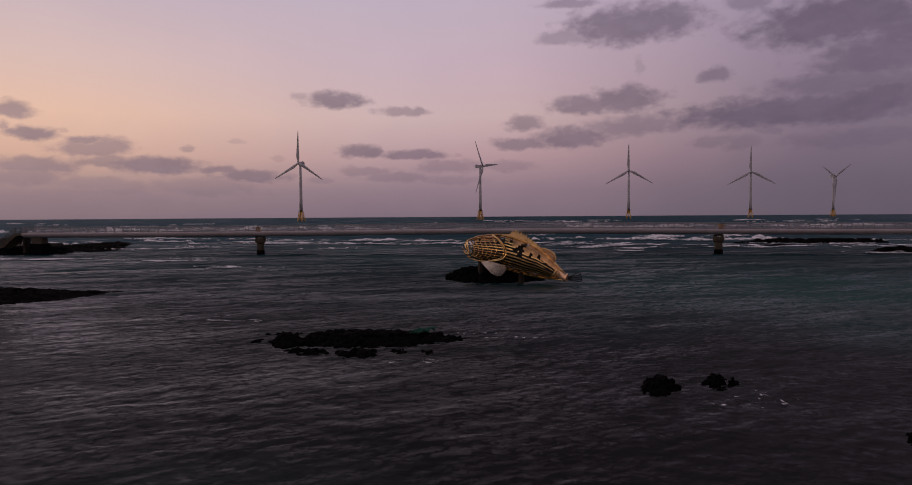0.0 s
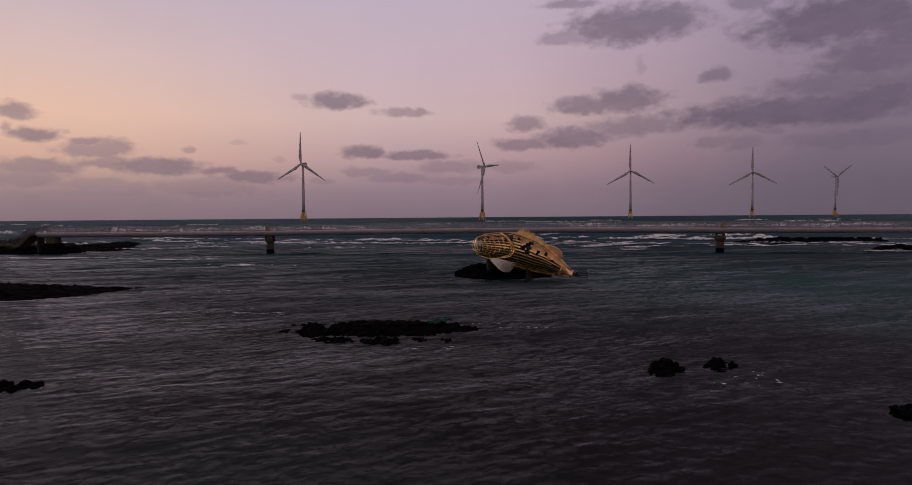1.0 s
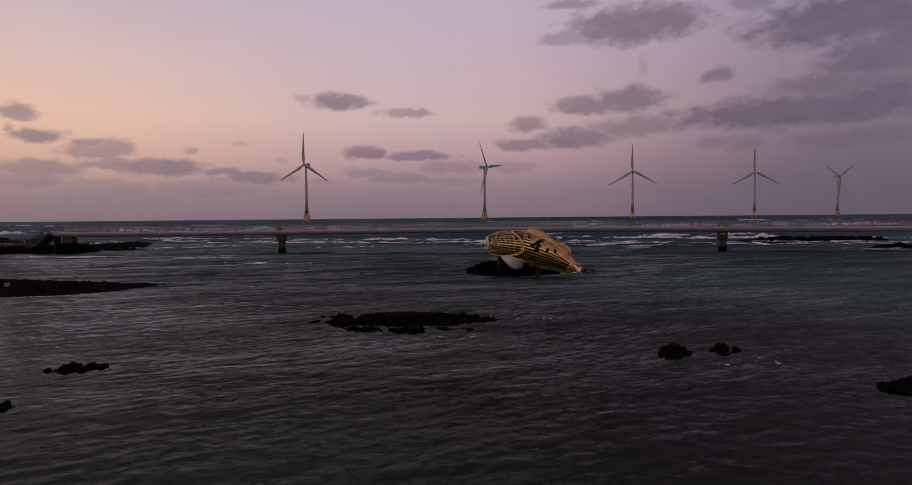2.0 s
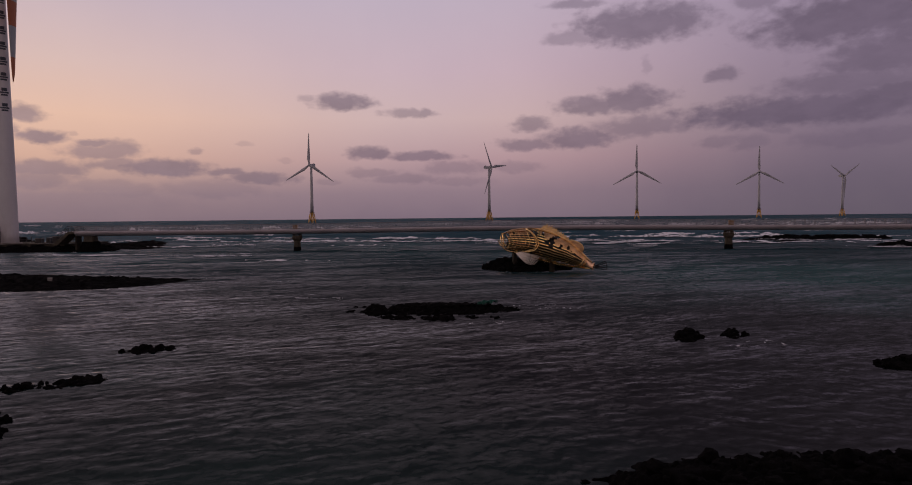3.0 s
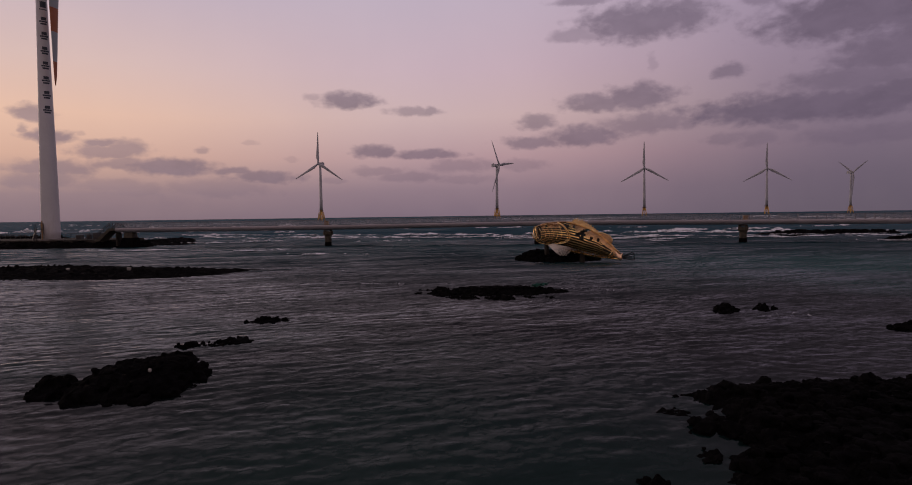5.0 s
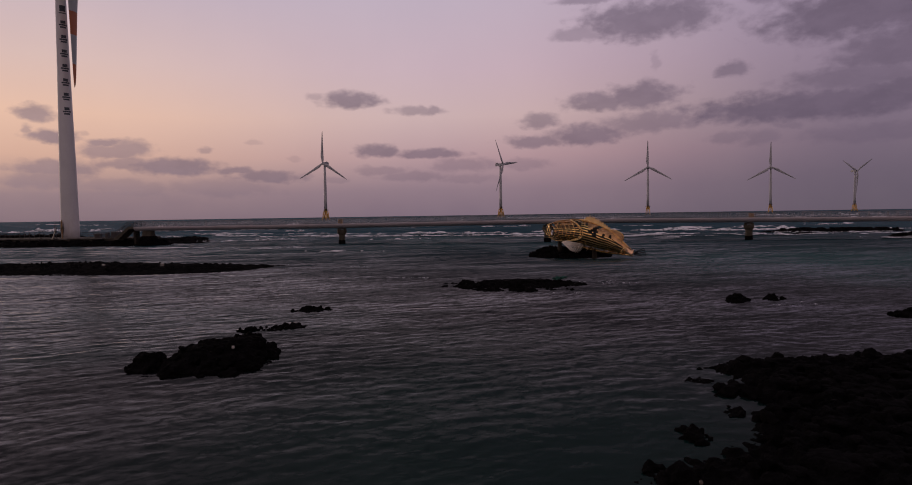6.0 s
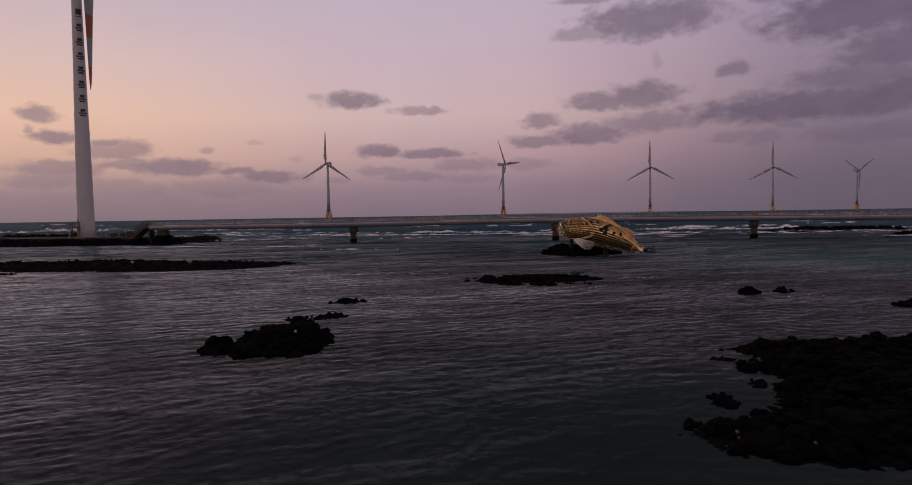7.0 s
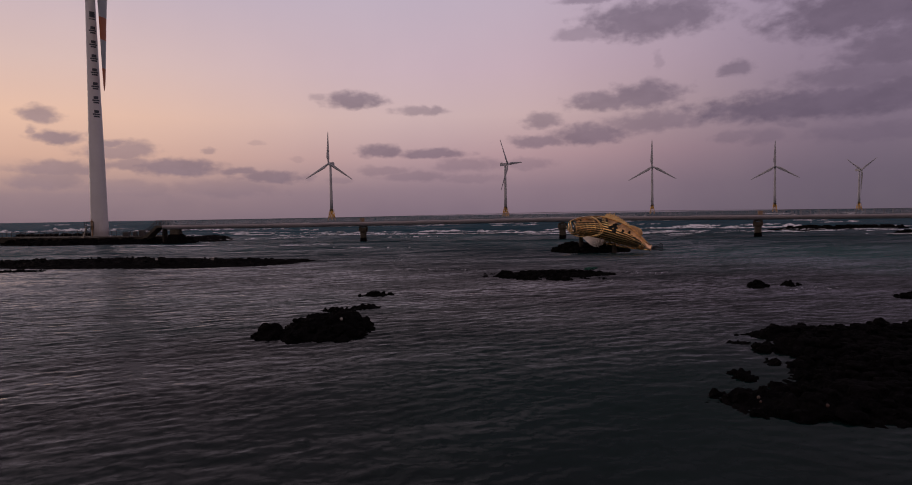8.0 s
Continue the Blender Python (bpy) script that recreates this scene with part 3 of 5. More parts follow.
reef("basalt_islet", "low black basalt islet of piled lava boulders in the sea",
     [(-10.6, 29.4), (-10.2, 28.3), (-9.4, 27.5), (-7.6, 27.3), (-4.9, 27.5), (-3.0, 28.3), (-2.0, 29.4), (-3.2, 30.4), (-6.5, 31.2), (-9.6, 31.2)],
     0.50, 0.42, 190, 3, voxel=0.075)
reef("basalt_skerry", "broken black lava stones awash in front of an islet",
     [(-10.5, 26.6), (-10.0, 25.8), (-8.9, 25.5), (-8.3, 25.8), (-8.6, 26.6), (-9.6, 26.9)], 0.30, 0.36, 14, 5, edge=0.8, grow=0.0, voxel=0.07)
reef("basalt_skerry", "flat black lava stones awash in front of an islet",
     [(-8.1, 26.3), (-7.3, 24.9), (-6.2, 25.1), (-5.8, 26.2), (-7.0, 26.7)], 0.36, 0.40, 14, 45, edge=0.8, grow=0.0, voxel=0.07)
reef("basalt_skerry", "two tiny black lava stones beside an islet",
     [(-13.2, 29.0), (-12.5, 28.2), (-12.3, 29.1), (-12.9, 29.4)], 0.26, 0.25, 7, 6, edge=0.5, voxel=0.06, grow=-0.1)
reef("basalt_skerry", "thin black lava ledge awash beside an islet",
     [(-13.6, 30.5), (-12.2, 30.4), (-10.8, 30.3), (-10.8, 31.0), (-12.2, 31.1)], 0.14, 0.22, 9, 46, edge=0.5, voxel=0.06, grow=-0.1)
reef("basalt_skerry", "tiny black lava stones in front of an islet",
     [(-5.6, 26.5), (-5.0, 25.8), (-4.4, 26.1), (-4.8, 26.7)], 0.24, 0.25, 7, 8, edge=0.5, voxel=0.06, grow=-0.1)
reef("basalt_skerry", "single tiny black lava stone near an islet",
     [(-4.0, 26.3), (-3.7, 25.6), (-3.3, 25.9), (-3.5, 26.5)], 0.26, 0.22, 4, 47, edge=0.4, voxel=0.06, grow=-0.05)
reef("basalt_rock", "rounded black lava boulder beside a flat islet",
     [(-11.7, 28.6), (-11.1, 27.5), (-10.2, 27.4), (-9.8, 28.2), (-10.4, 29.1), (-11.5, 29.2)], 0.62, 0.5, 16, 4, 3, edge=0.7, voxel=0.06, flat=0.7, grow=-0.1)
reef("basalt_spit", "long flat black lava spit with a thin tip in the sea",
     [(-31.2, 50.4), (-33.2, 45.6), (-36.8, 41.9), (-42.0, 40.6), (-48.0, 40.6), (-56.0, 40.8), (-70.0, 44.5), (-80.0, 50.0), (-74.0, 55.0), (-58.0, 57.0), (-46.0, 54.5), (-38.0, 51.8)],
     0.66, 0.17, 420, 7, edge=2.8, voxel=0.12, flat=0.2)
reef("basalt_skerry", "small flat black lava stones awash beside a spit",
     [(-62.0, 38.6), (-57.5, 38.8), (-57.8, 39.8), (-61.5, 39.9)], 0.3, 0.5, 10, 9, edge=0.6)
reef("basalt_rock", "rugged black basalt outcrop rising from rippled water",
     [(-21.2, 4.0), (-20.4, 3.2), (-19.2, 3.1), (-18.1, 3.5), (-17.6, 5.0), (-17.7, 6.6), (-18.4, 8.0), (-19.8, 8.6), (-21.0, 7.0), (-21.5, 5.4)],
     0.78, 0.5, 110, 11, 3, edge=1.1, voxel=0.06, flat=0.65, grow=-0.12, loose=16)
reef("basalt_rock", "squat black basalt boulder beside a rugged outcrop",
     [(-22.5, 4.3), (-22.1, 3.6), (-21.3, 3.8), (-21.0, 4.8), (-21.6, 5.6), (-22.3, 5.2)], 0.66, 0.42, 18, 48, 3, edge=0.6, voxel=0.06, flat=0.6, grow=-0.1)
reef("basalt_skerry", "flat black lava stone awash behind an outcrop",
     [(-20.5, 12.0), (-19.7, 11.4), (-19.0, 11.6), (-18.2, 12.5), (-18.8, 13.2), (-19.6, 12.9)], 0.30, 0.34, 16, 13, edge=0.7, grow=0.0, voxel=0.06)
reef("basalt_skerry", "row of tiny black lava stones behind an outcrop",
     [(-21.4, 10.8), (-20.7, 10.9), (-20.2, 11.5), (-19.4, 11.5), (-20.3, 12.3), (-21.5, 11.8)], 0.24, 0.24, 12, 50, edge=0.5, grow=-0.15, voxel=0.05)
reef("basalt_skerry", "flat black lava stone standing alone in the water",
     [(-20.7, 17.5), (-19.7, 16.7), (-18.4, 17.6), (-18.8, 18.6), (-20.0, 18.4)], 0.36, 0.34, 14, 15, edge=0.7, grow=-0.05, flat=0.7, voxel=0.06)
reef("basalt_rock", "blocky black basalt boulder washed by foam",
     [(4.5, 19.4), (5.1, 18.9), (5.9, 19.7), (6.1, 20.8), (5.4, 21.2), (4.7, 20.6)], 0.50, 0.40, 14, 17, 3, edge=0.7, voxel=0.06, flat=0.7, grow=-0.18)
reef("basalt_rock", "pair of small black lava boulders washed by foam",
     [(7.0, 20.4), (7.4, 19.6), (8.4, 20.5), (8.5, 21.6), (7.5, 21.9)], 0.36, 0.34, 12, 19, 3, edge=0.7, voxel=0.06, flat=0.7, grow=-0.18)
reef("basalt_rock", "low black lava rock standing in dark water",
     [(10.4, 14.2), (11.2, 13.6), (13.6, 13.7), (14.2, 15.2), (12.6, 15.9), (11.0, 15.2)], 0.42, 0.45, 30, 21, 2, edge=0.8, grow=-0.1, voxel=0.06)
reef("basalt_reef", "broad black lava reef with a ragged shore",
     [(-2.6, 3.9), (-2.0, 3.2), (-1.9, 2.4), (-2.9, 1.8), (-2.9, 1.0), (-2.3, 0.8), (-1.9, 0.0), (-2.9, -0.9), (-3.3, -2.2), (-4.2, -3.2), (-5.3, -3.9), (-6.4, -4.2), (-6.6, -4.9), (-6.0, -5.3), (-6.4, -5.8), (-5.6, -6.3), (-4.4, -6.4), (-3.6, -6.9), (-1.0, -6.8), (1.5, -7.1), (6.5, -7.5), (9.5, -3.0), (9.0, 3.4), (6.5, 5.8), (3.0, 5.8), (0.4, 5.4), (-1.2, 4.8)],
     0.50, 0.38, 460, 23, 2, edge=1.5, voxel=0.06, loose=90)
reef("basalt_skerry", "small black lava stones beside a broad reef",
     [(-5.2, -2.7), (-5.0, -1.9), (-4.5, -1.8), (-4.4, -2.5), (-4.8, -2.9)], 0.40, 0.30, 9, 25, edge=0.5, grow=-0.05, voxel=0.05)
reef("basalt_skerry", "small black lava stone beside a broad reef",
     [(-3.4, -0.9), (-3.1, -0.1), (-2.8, -0.2), (-3.0, -0.9)], 0.32, 0.22, 5, 26, edge=0.4, voxel=0.05, grow=0.0)
reef("basalt_skerry", "flat black lava stone beside a broad reef",
     [(-3.3, 2.6), (-2.7, 2.3), (-2.5, 2.6), (-3.0, 2.9)], 0.15, 0.2, 5, 28, edge=0.4, voxel=0.05)
reef("basalt_mound", "black lava boulder mound under a metal fish sculpture",
     [(-3.8, 60.0), (-3.4, 58.4), (-2.4, 57.0), (-0.9, 56.0), (0.8, 56.2), (3.0, 56.6), (4.4, 57.6), (5.6, 58.4), (4.8, 59.6), (2.5, 60.6), (0.0, 61.4), (-2.6, 61.4)],
     1.25, 0.75, 110, 27, edge=1.7, flat=0.9, voxel=0.07, loose=34)
reef("basalt_platform_shore", "dark lava boulder shore below a tower platform",
     [(-117.0, 106.0), (-104.0, 102.5), (-92.0, 103.5), (-80.0, 105.2), (-74.5, 107.5), (-76.0, 112.5), (-84.0, 122.0), (-100.0, 125.0), (-140.0, 127.0), (-140.0, 119.0), (-121.0, 115.0)],
     1.6, 0.8, 420, 29, edge=2.2, voxel=0.24, loose=50)
reef("basalt_spit", "flat dark lava spit reaching out behind a footbridge",
     [(-84.0, 116.0), (-72.0, 112.0), (-70.0, 118.0), (-86.0, 152.0), (-92.0, 158.0), (-97.0, 140.0)], 0.55, 0.9, 110, 31, edge=3.0, voxel=0.18)
reef("basalt_spit", "low dark lava ledge ringed by surf behind a footbridge",
     [(57.0, 136.0), (66.0, 133.0), (80.0, 131.5), (91.0, 134.0), (89.0, 139.0), (68.0, 141.0)], 1.15, 0.9, 120, 33, edge=2.0, voxel=0.16)
reef("basalt_spit", "low dark lava ledge near a footbridge in surf",
     [(64.5, 101.5), (70.0, 97.5), (84.0, 96.0), (96.0, 104.0), (86.0, 109.0), (72.0, 105.0)], 1.3, 1.1, 60, 35, edge=2.0, voxel=0.18)
reef("basalt_skerry", "thin dark lava ledge awash beside a bridge pier",
     [(56.0, 123.5), (62.0, 122.5), (66.0, 124.0), (61.0, 126.0)], 0.5, 0.6, 18, 49, edge=1.2, voxel=0.16)
reef("basalt_spit", "rough dark lava rocks in surf behind a fence",
     [(-140.0, 134.0), (-112.0, 134.0), (-112.0, 142.0), (-140.0, 142.0)], 2.3, 1.5, 60, 37, edge=2.4, voxel=0.18)


# ---- footbridge ----
def deck_point(x):
    """Middle of the deck at its top: almost straight across the bay, a little cambered."""
    return Vector((x, 103.0 - 0.0655 * (x + 37.4), 3.90 + 0.36 * math.exp(-((x - 8) / 38) ** 2)))


def build_footbridge():
    bridge = tagged(new("footbridge"), "long low grey steel footbridge with railings crossing the sea", "bridge")
    bridge.location = (0, 0, 0)
    xs = [-80 + 2.0 * i for i in range(121)]
    # girder: a box with sloped, rounded flanks
    section = [(-1.55, 0.0), (-1.62, -0.12), (-1.60, -0.34), (-1.30, -0.66), (-0.85, -0.86), (0.85, -0.86), (1.30, -0.66), (1.60, -0.34), (1.62, -0.12), (1.55, 0.0)]
    girder = Solid()
    k = len(section)
    points = [deck_point(x) + Vector((0, sy, sz - 0.03)) for x in xs for sy, sz in section]
    faces = [(i * k + j, i * k + (j + 1) % k, (i + 1) * k + (j + 1) % k, (i + 1) * k + j) for i in range(len(xs) - 1) for j in range(k)]
    faces += [tuple(range(k))[::-1], tuple(range((len(xs) - 1) * k, len(xs) * k))]
    girder.add(points, faces)
    part("girder", girder, girder_paint, bridge, "smooth grey painted box girder", True)
    for side in (-1.45, 1.45):
        for name, z, r in (("handrail", 0.95, 0.045), ("bottom_rail", 0.10, 0.03)):
            rail = Solid()
            rail.tube([deck_point(x) + Vector((0, side, z)) for x in xs], r, 6)
            part(name, rail, rail_paint, bridge)
        cables = Solid()
        for c in range(7):
            cables.tube([deck_point(x) + Vector((0, side, 0.20 + 0.10 * c)) for x in xs], 0.012, 4)
        tagged(part("cable_infill", cables, cable_steel, bridge, "thin stainless cables between posts"), kind="stuff")
    post = Solid()
    post.box((0.07, 0.10, 0.93), mat=0, taper=0.8)
    post.box((0.16, 0.2, 0.03))
    shared = post.mesh("post", [rail_paint])
    for i in range(148):
        x = -79.0 + 1.6 * i
        for side in (-1.45, 1.45):
            ob = new("post", shared)
            ob.parent = bridge
            ob.location = deck_point(x) + Vector((0, side, -0.02))
    return bridge


build_footbridge()


def build_pier():
    pier = tagged(new("bridge_pier"), "weathered concrete pier with a flared cap under a footbridge", "pier", "bridge piers")
    one("shaft", wet_concrete, pier, "", lambda s: s.lathe([(0.64, -1.5), (0.64, 0.6), (0.60, 1.9)], 12))
    one("waterline_collar", basalt, pier, "black tidal growth", lambda s: s.lathe([(0.67, -0.6), (0.69, 0.3), (0.65, 0.75)], 12))
    one("cap", wet_concrete, pier, "", lambda s: (
        s.lathe([(0.62, 1.75), (0.94, 2.2), (0.96, 2.65), (0.86, 2.8)], 8),
        s.box((0.4, 0.4, 0.32), pose(-0.6, 0, 2.78), bevel=0.05), s.box((0.4, 0.4, 0.32), pose(0.6, 0, 2.78), bevel=0.05)))
    one("bearing", wet_concrete, pier, "", lambda s: s.box((0.7, 1.6, 0.40), pose(0, 0, 2.92), bevel=0.08))
    return pier


pier = build_pier()
piers = [-37.4, 2.5, 38.9, 77.0, 115.0, 153.0]
for i, x in enumerate(piers):
    p = deck_point(x)
    m = pose(x, p.y, 0, 0, 0, 0)
    if i == 0:
        pier.matrix_basis = m
    else:
        copy_thing(pier, m)


def build_pier_box():
    box = tagged(new("lamp_box"), "small ochre painted lamp box on a bridge railing above a pier", "lamp", "bridge lamp boxes")
    one("case", ochre, box, "", lambda s: s.box((0.85, 0.35, 0.75), bevel=0.06))
    one("lid", ochre, box, "", lambda s: s.box((0.95, 0.42, 0.07), pose(0, 0, 0.75), taper=0.9, bevel=0.05))
    return box


lamp_box = build_pier_box()
for i, x in enumerate((piers[0], *piers[2:])):
    m = Matrix.Translation(deck_point(x) + Vector((0, -1.05, -0.02)))
    if i == 0:
        lamp_box.matrix_basis = m
    else:
        copy_thing(lamp_box, m)


GROUND = 1.5


# ---- stair from the platform up to the bridge ----
def build_stair():
    stair = tagged(new("stair"), "concrete stair with dark railings climbing to a footbridge", "stairs")
    y, top, low = 105.9, 3.85, GROUND - 0.1
    x_top, x_low = -81.3, -84.4
    steps = 14
    body = Solid()
    run, rise = (x_top - x_low) / steps, (top - low) / steps
    profile = [(x_low, low - 0.1)]
    for i in range(steps):
        profile += [(x_low + run * i, low + rise * (i + 1)), (x_low + run * (i + 1), low + rise * (i + 1))]
    profile += [(x_top, top - 0.55), (x_low + 0.9, low - 0.1)]
    k = len(profile)
    body.add([(px, y + s, pz) for s in (-1.4, 1.4) for px, pz in profile],
             [tuple(range(k)), tuple(range(k, 2 * k))[::-1]] + [(i, k + i, k + (i + 1) % k, (i + 1) % k) for i in range(k)])
    part("flight", body, wet_concrete, stair)
    one("landing", wet_concrete, stair, "", lambda s: s.box((2.0, 3.0, 0.45), pose(x_top + 1.0, y, top - 0.45), bevel=0.04))
    one("column", stained_concrete, stair, "", lambda s: s.box((0.36, 1.6, 3.2), pose(x_top + 1.0, y, 0.3), bevel=0.06))
    for side in (-1.35, 1.35):
        for h in (1.05, 0.7, 0.38):
            one("rail", dark_rail, stair, "", lambda s: s.tube([(x_low, y + side, low + h), (x_top, y + side, top + h), (x_top + 1.9, y + side, top + h)], 0.045, 6))
        for i in range(9):
            px = x_low + (x_top + 1.9 - x_low) * i / 8
            pz = min(top, low + (px - x_low) / (x_top - x_low) * (top - low))
            one("post", dark_rail, stair, "", lambda s: s.box((0.07, 0.07, 1.07), pose(px, y + side, pz)))


build_stair()
abutment = tagged(new("bridge_abutment"), "weathered ochre concrete bearing block on dark rock under a bridge end", "abutment")
one("footing", basalt, abutment, "black rock footing", lambda s: s.box((3.6, 3.0, 1.85), pose(-77.7, 105.6, 0.1), taper=0.72, bevel=0.5))
one("bearing_block", wet_concrete, abutment, "", lambda s: s.box((2.1, 1.9, 1.15), pose(-77.7, 105.6, 1.9), taper=0.86, bevel=0.25))


# ---- platform and near wind turbine ----
slab = Solid()
slab.prism([(-140, 119.5, -0.5), (-119, 115.5, -0.5), (-115, 109.0, -0.5), (-92, 107.4, -0.5), (-82, 107.4, -0.5), (-82, 119, -0.5), (-140, 125, -0.5)],
           [(-140, 119.7, GROUND), (-118.8, 115.7, GROUND), (-114.8, 109.2, GROUND), (-92, 107.6, GROUND), (-82.2, 107.6, GROUND), (-82.2, 118.6, GROUND), (-140, 124.6, GROUND)])
tagged(part("platform", slab, stained_concrete), "flat concrete platform on dark lava rock", "platform", kind="structure")


def blade_mesh(length, chord, bands, near=False):
    """A blade along +z from the hub: root barrel, widest at a fifth, twisted, thin at the tip. bands: (end, material)."""
    solid = Solid()
    stations = 26
    rings = []
    for i in range(stations + 1):
        t = i / stations
        c = chord * float(np.interp(t, [0, 0.06, 0.2, 0.5, 0.8, 0.95, 1], [0.5, 0.55, 1.0, 0.68, 0.42, 0.25, 0.06]))
        thick = c * float(np.interp(t, [0, 0.06, 0.2, 1], [1.0, 0.9, 0.3, 0.14]))
        twist = radians(float(np.interp(t, [0, 0.2, 1], [14, 11, 0])))
        ring = []
        for j in range(12):
            a = 2 * math.pi * j / 12
            x, y = c * (0.5 * math.cos(a) - 0.18 * min(1, t * 5)), thick * 0.5 * math.sin(a)
            ring.append((x * math.cos(twist) - y * math.sin(twist), x * math.sin(twist) + y * math.cos(twist), length * t))
        rings.append(ring)
    solid.v = [p for ring in rings for p in ring]
    for i in range(stations):
        t = (i + 0.5) / stations
        o = 12 * i
        solid.f += [(o + j, o + (j + 1) % 12, o + 12 + (j + 1) % 12, o + 12 + j) for j in range(12)]
        solid.m += [next(m for end, m in bands if t <= end)] * 12
    solid.f += [tuple(range(12))[::-1], tuple(range(12 * stations, 12 * stations + 12))]
    solid.m += [bands[0][1], bands[-1][1]]
    return solid


def build_near_turbine():
    ground = GROUND
    thing = tagged(new("wind_turbine"), "tall white wind turbine with dark lettering and parked orange-banded blades", "wind turbine")
    thing.location = (-97.05, 110.0, ground)
    tower = part("tower", Solid(), white_paint, thing)
    shell = Solid()
    shell.lathe([(1.72, 0.0), (1.71, 2.0), (1.53, 16.0), (1.31, 28.0), (1.12, 40.0), (0.95, 52.0), (0.84, 61.0)], 40)
    tower.data = shell.mesh("tower", [white_paint], True)
    one("foundation", concrete, thing, "grey concrete foot ring", lambda s: s.lathe([(2.3, -0.1), (2.3, 0.18), (2.15, 0.24)], 32))
    for z in (16.0, 28.0, 40.0, 52.0):
        r = float(np.interp(z, [0, 2, 16, 28, 40, 52, 61], [1.72, 1.71, 1.53, 1.31, 1.12, 0.95, 0.84]))
        one("flange_ring", white_paint, tower, "", lambda s: s.lathe([(r, z - 0.06), (r + 0.012, z - 0.05), (r + 0.012, z + 0.05), (r, z + 0.06)], 40), True)

    # door platform with ladder and hoop on the sunset side
    one("door", crate_grey, tower, "grey steel door", lambda s: s.box((0.12, 0.95, 2.1), pose(0, 0, 0, 0, 0, 50) @ pose(-1.74, -0.3, 1.5), bevel=0.02))
    deck = tagged(new("door_platform"), "")
    deck.parent = thing
    deck.matrix_basis = pose(0.3, 0.1, 0, 0, 0, 48)
    one("grating", dark_rail, deck, "", lambda s: s.box((1.5, 1.6, 0.08), pose(-2.5, -0.6, 2.3)))
    for px, py in ((-3.2, -1.35), (-3.2, 0.15), (-1.9, -1.38)):
        one("leg", dark_rail, deck, "", lambda s: s.tube([(px, py, 0.0), (px, py, 3.4)], 0.05, 6))
    one("rail", dark_rail, deck, "", lambda s: s.tube([(-1.9, -1.38, 3.4), (-3.2, -1.35, 3.4), (-3.2, 0.15, 3.4)], 0.045, 6))
    for off in (0.0, 0.5):
        one("ladder_rail", ochre, deck, "ochre painted ladder rail", lambda s: s.tube([(-2.15, -1.45 + off, 0.1), (-2.15, -1.45 + off, 3.5), (-2.1, -1.32 + off * 0.5, 4.0)], 0.05, 6))
    for k in range(10):
        one("rung", ochre, deck, "", lambda s: s.tube([(-2.15, -1.45, 0.4 + 0.32 * k), (-2.15, -0.95, 0.4 + 0.32 * k)], 0.025, 5))
    one("stair_flight", dark_rail, deck, "", lambda s: s.prism([(-3.9, -1.2, 0), (-3.75, -1.2, 0), (-3.75, -0.5, 0), (-3.9, -0.5, 0)], [(-3.15, -1.2, 2.3), (-3.0, -1.2, 2.3), (-3.0, -0.5, 2.3), (-3.15, -0.5, 2.3)]))

    # company mark and lettering stand as plain bars wrapped on the shell
    face = radians(-42)
    for k in range(8):
        z = 28.2 - ground + 2.98 * k - 0.8
        r = float(np.interp(z, [0, 2, 16, 28, 40, 52, 61], [1.72, 1.71, 1.53, 1.31, 1.12, 0.95, 0.84])) + 0.02
        glyph = Solid()
        rows = [(0.0, 0.34, 0.72), (0.50, 0.30, 1.0), (0.92, 0.62, 0.60)] if k < 7 else [(0.0, 0.20, 0.9), (0.45, 1.25, 0.72)]
        for low, tall, wide in rows:
            half = 0.78 * wide / r
            arc = [face + half * (2 * i / 6 - 1) for i in range(7)]
            ring = [(r * math.cos(a), r * math.sin(a)) for a in arc] + [((r - 0.06) * math.cos(a), (r - 0.06) * math.sin(a)) for a in arc[::-1]]
            glyph.prism([(x, y, z + low) for x, y in ring], [(x, y, z + low + tall) for x, y in ring])
        part("lettering", glyph, letter_paint, tower, "dark blue lettering bars")

    # nacelle and parked rotor, high above
    turn = pose(0, 0, 62.6, 0, 0, 67)
    one("nacelle", white_paint, thing, "", lambda s: (s.box((3.0, 8.6, 3.0), turn @ pose(0, 1.6, -1.5), bevel=0.6)))
    one("hub", white_paint, thing, "", lambda s: s.lathe([(1.45, 0), (1.4, 0.9), (1.0, 1.7), (0.3, 2.1)], 20, m=turn @ pose(0, -2.6, 0, 90, 0, 0)), True)
    size = 31.2
    tip = [(0.50, 0), (0.665, 1), (0.83, 0), (1.0, 1)]
    for i in range(3):
        solid = blade_mesh(size, 3.5, tip)
        blade = part("blade", solid, [blade_white, blade_orange], thing, "pale grey blade with orange bands", True)
        blade.matrix_basis = turn @ pose(0, -3.4, 0) @ pose(0, 0, 0, 0, 180 + 120 * i, 0) @ pose(0, 0, 0, 0, 0, -25)


build_near_turbine()


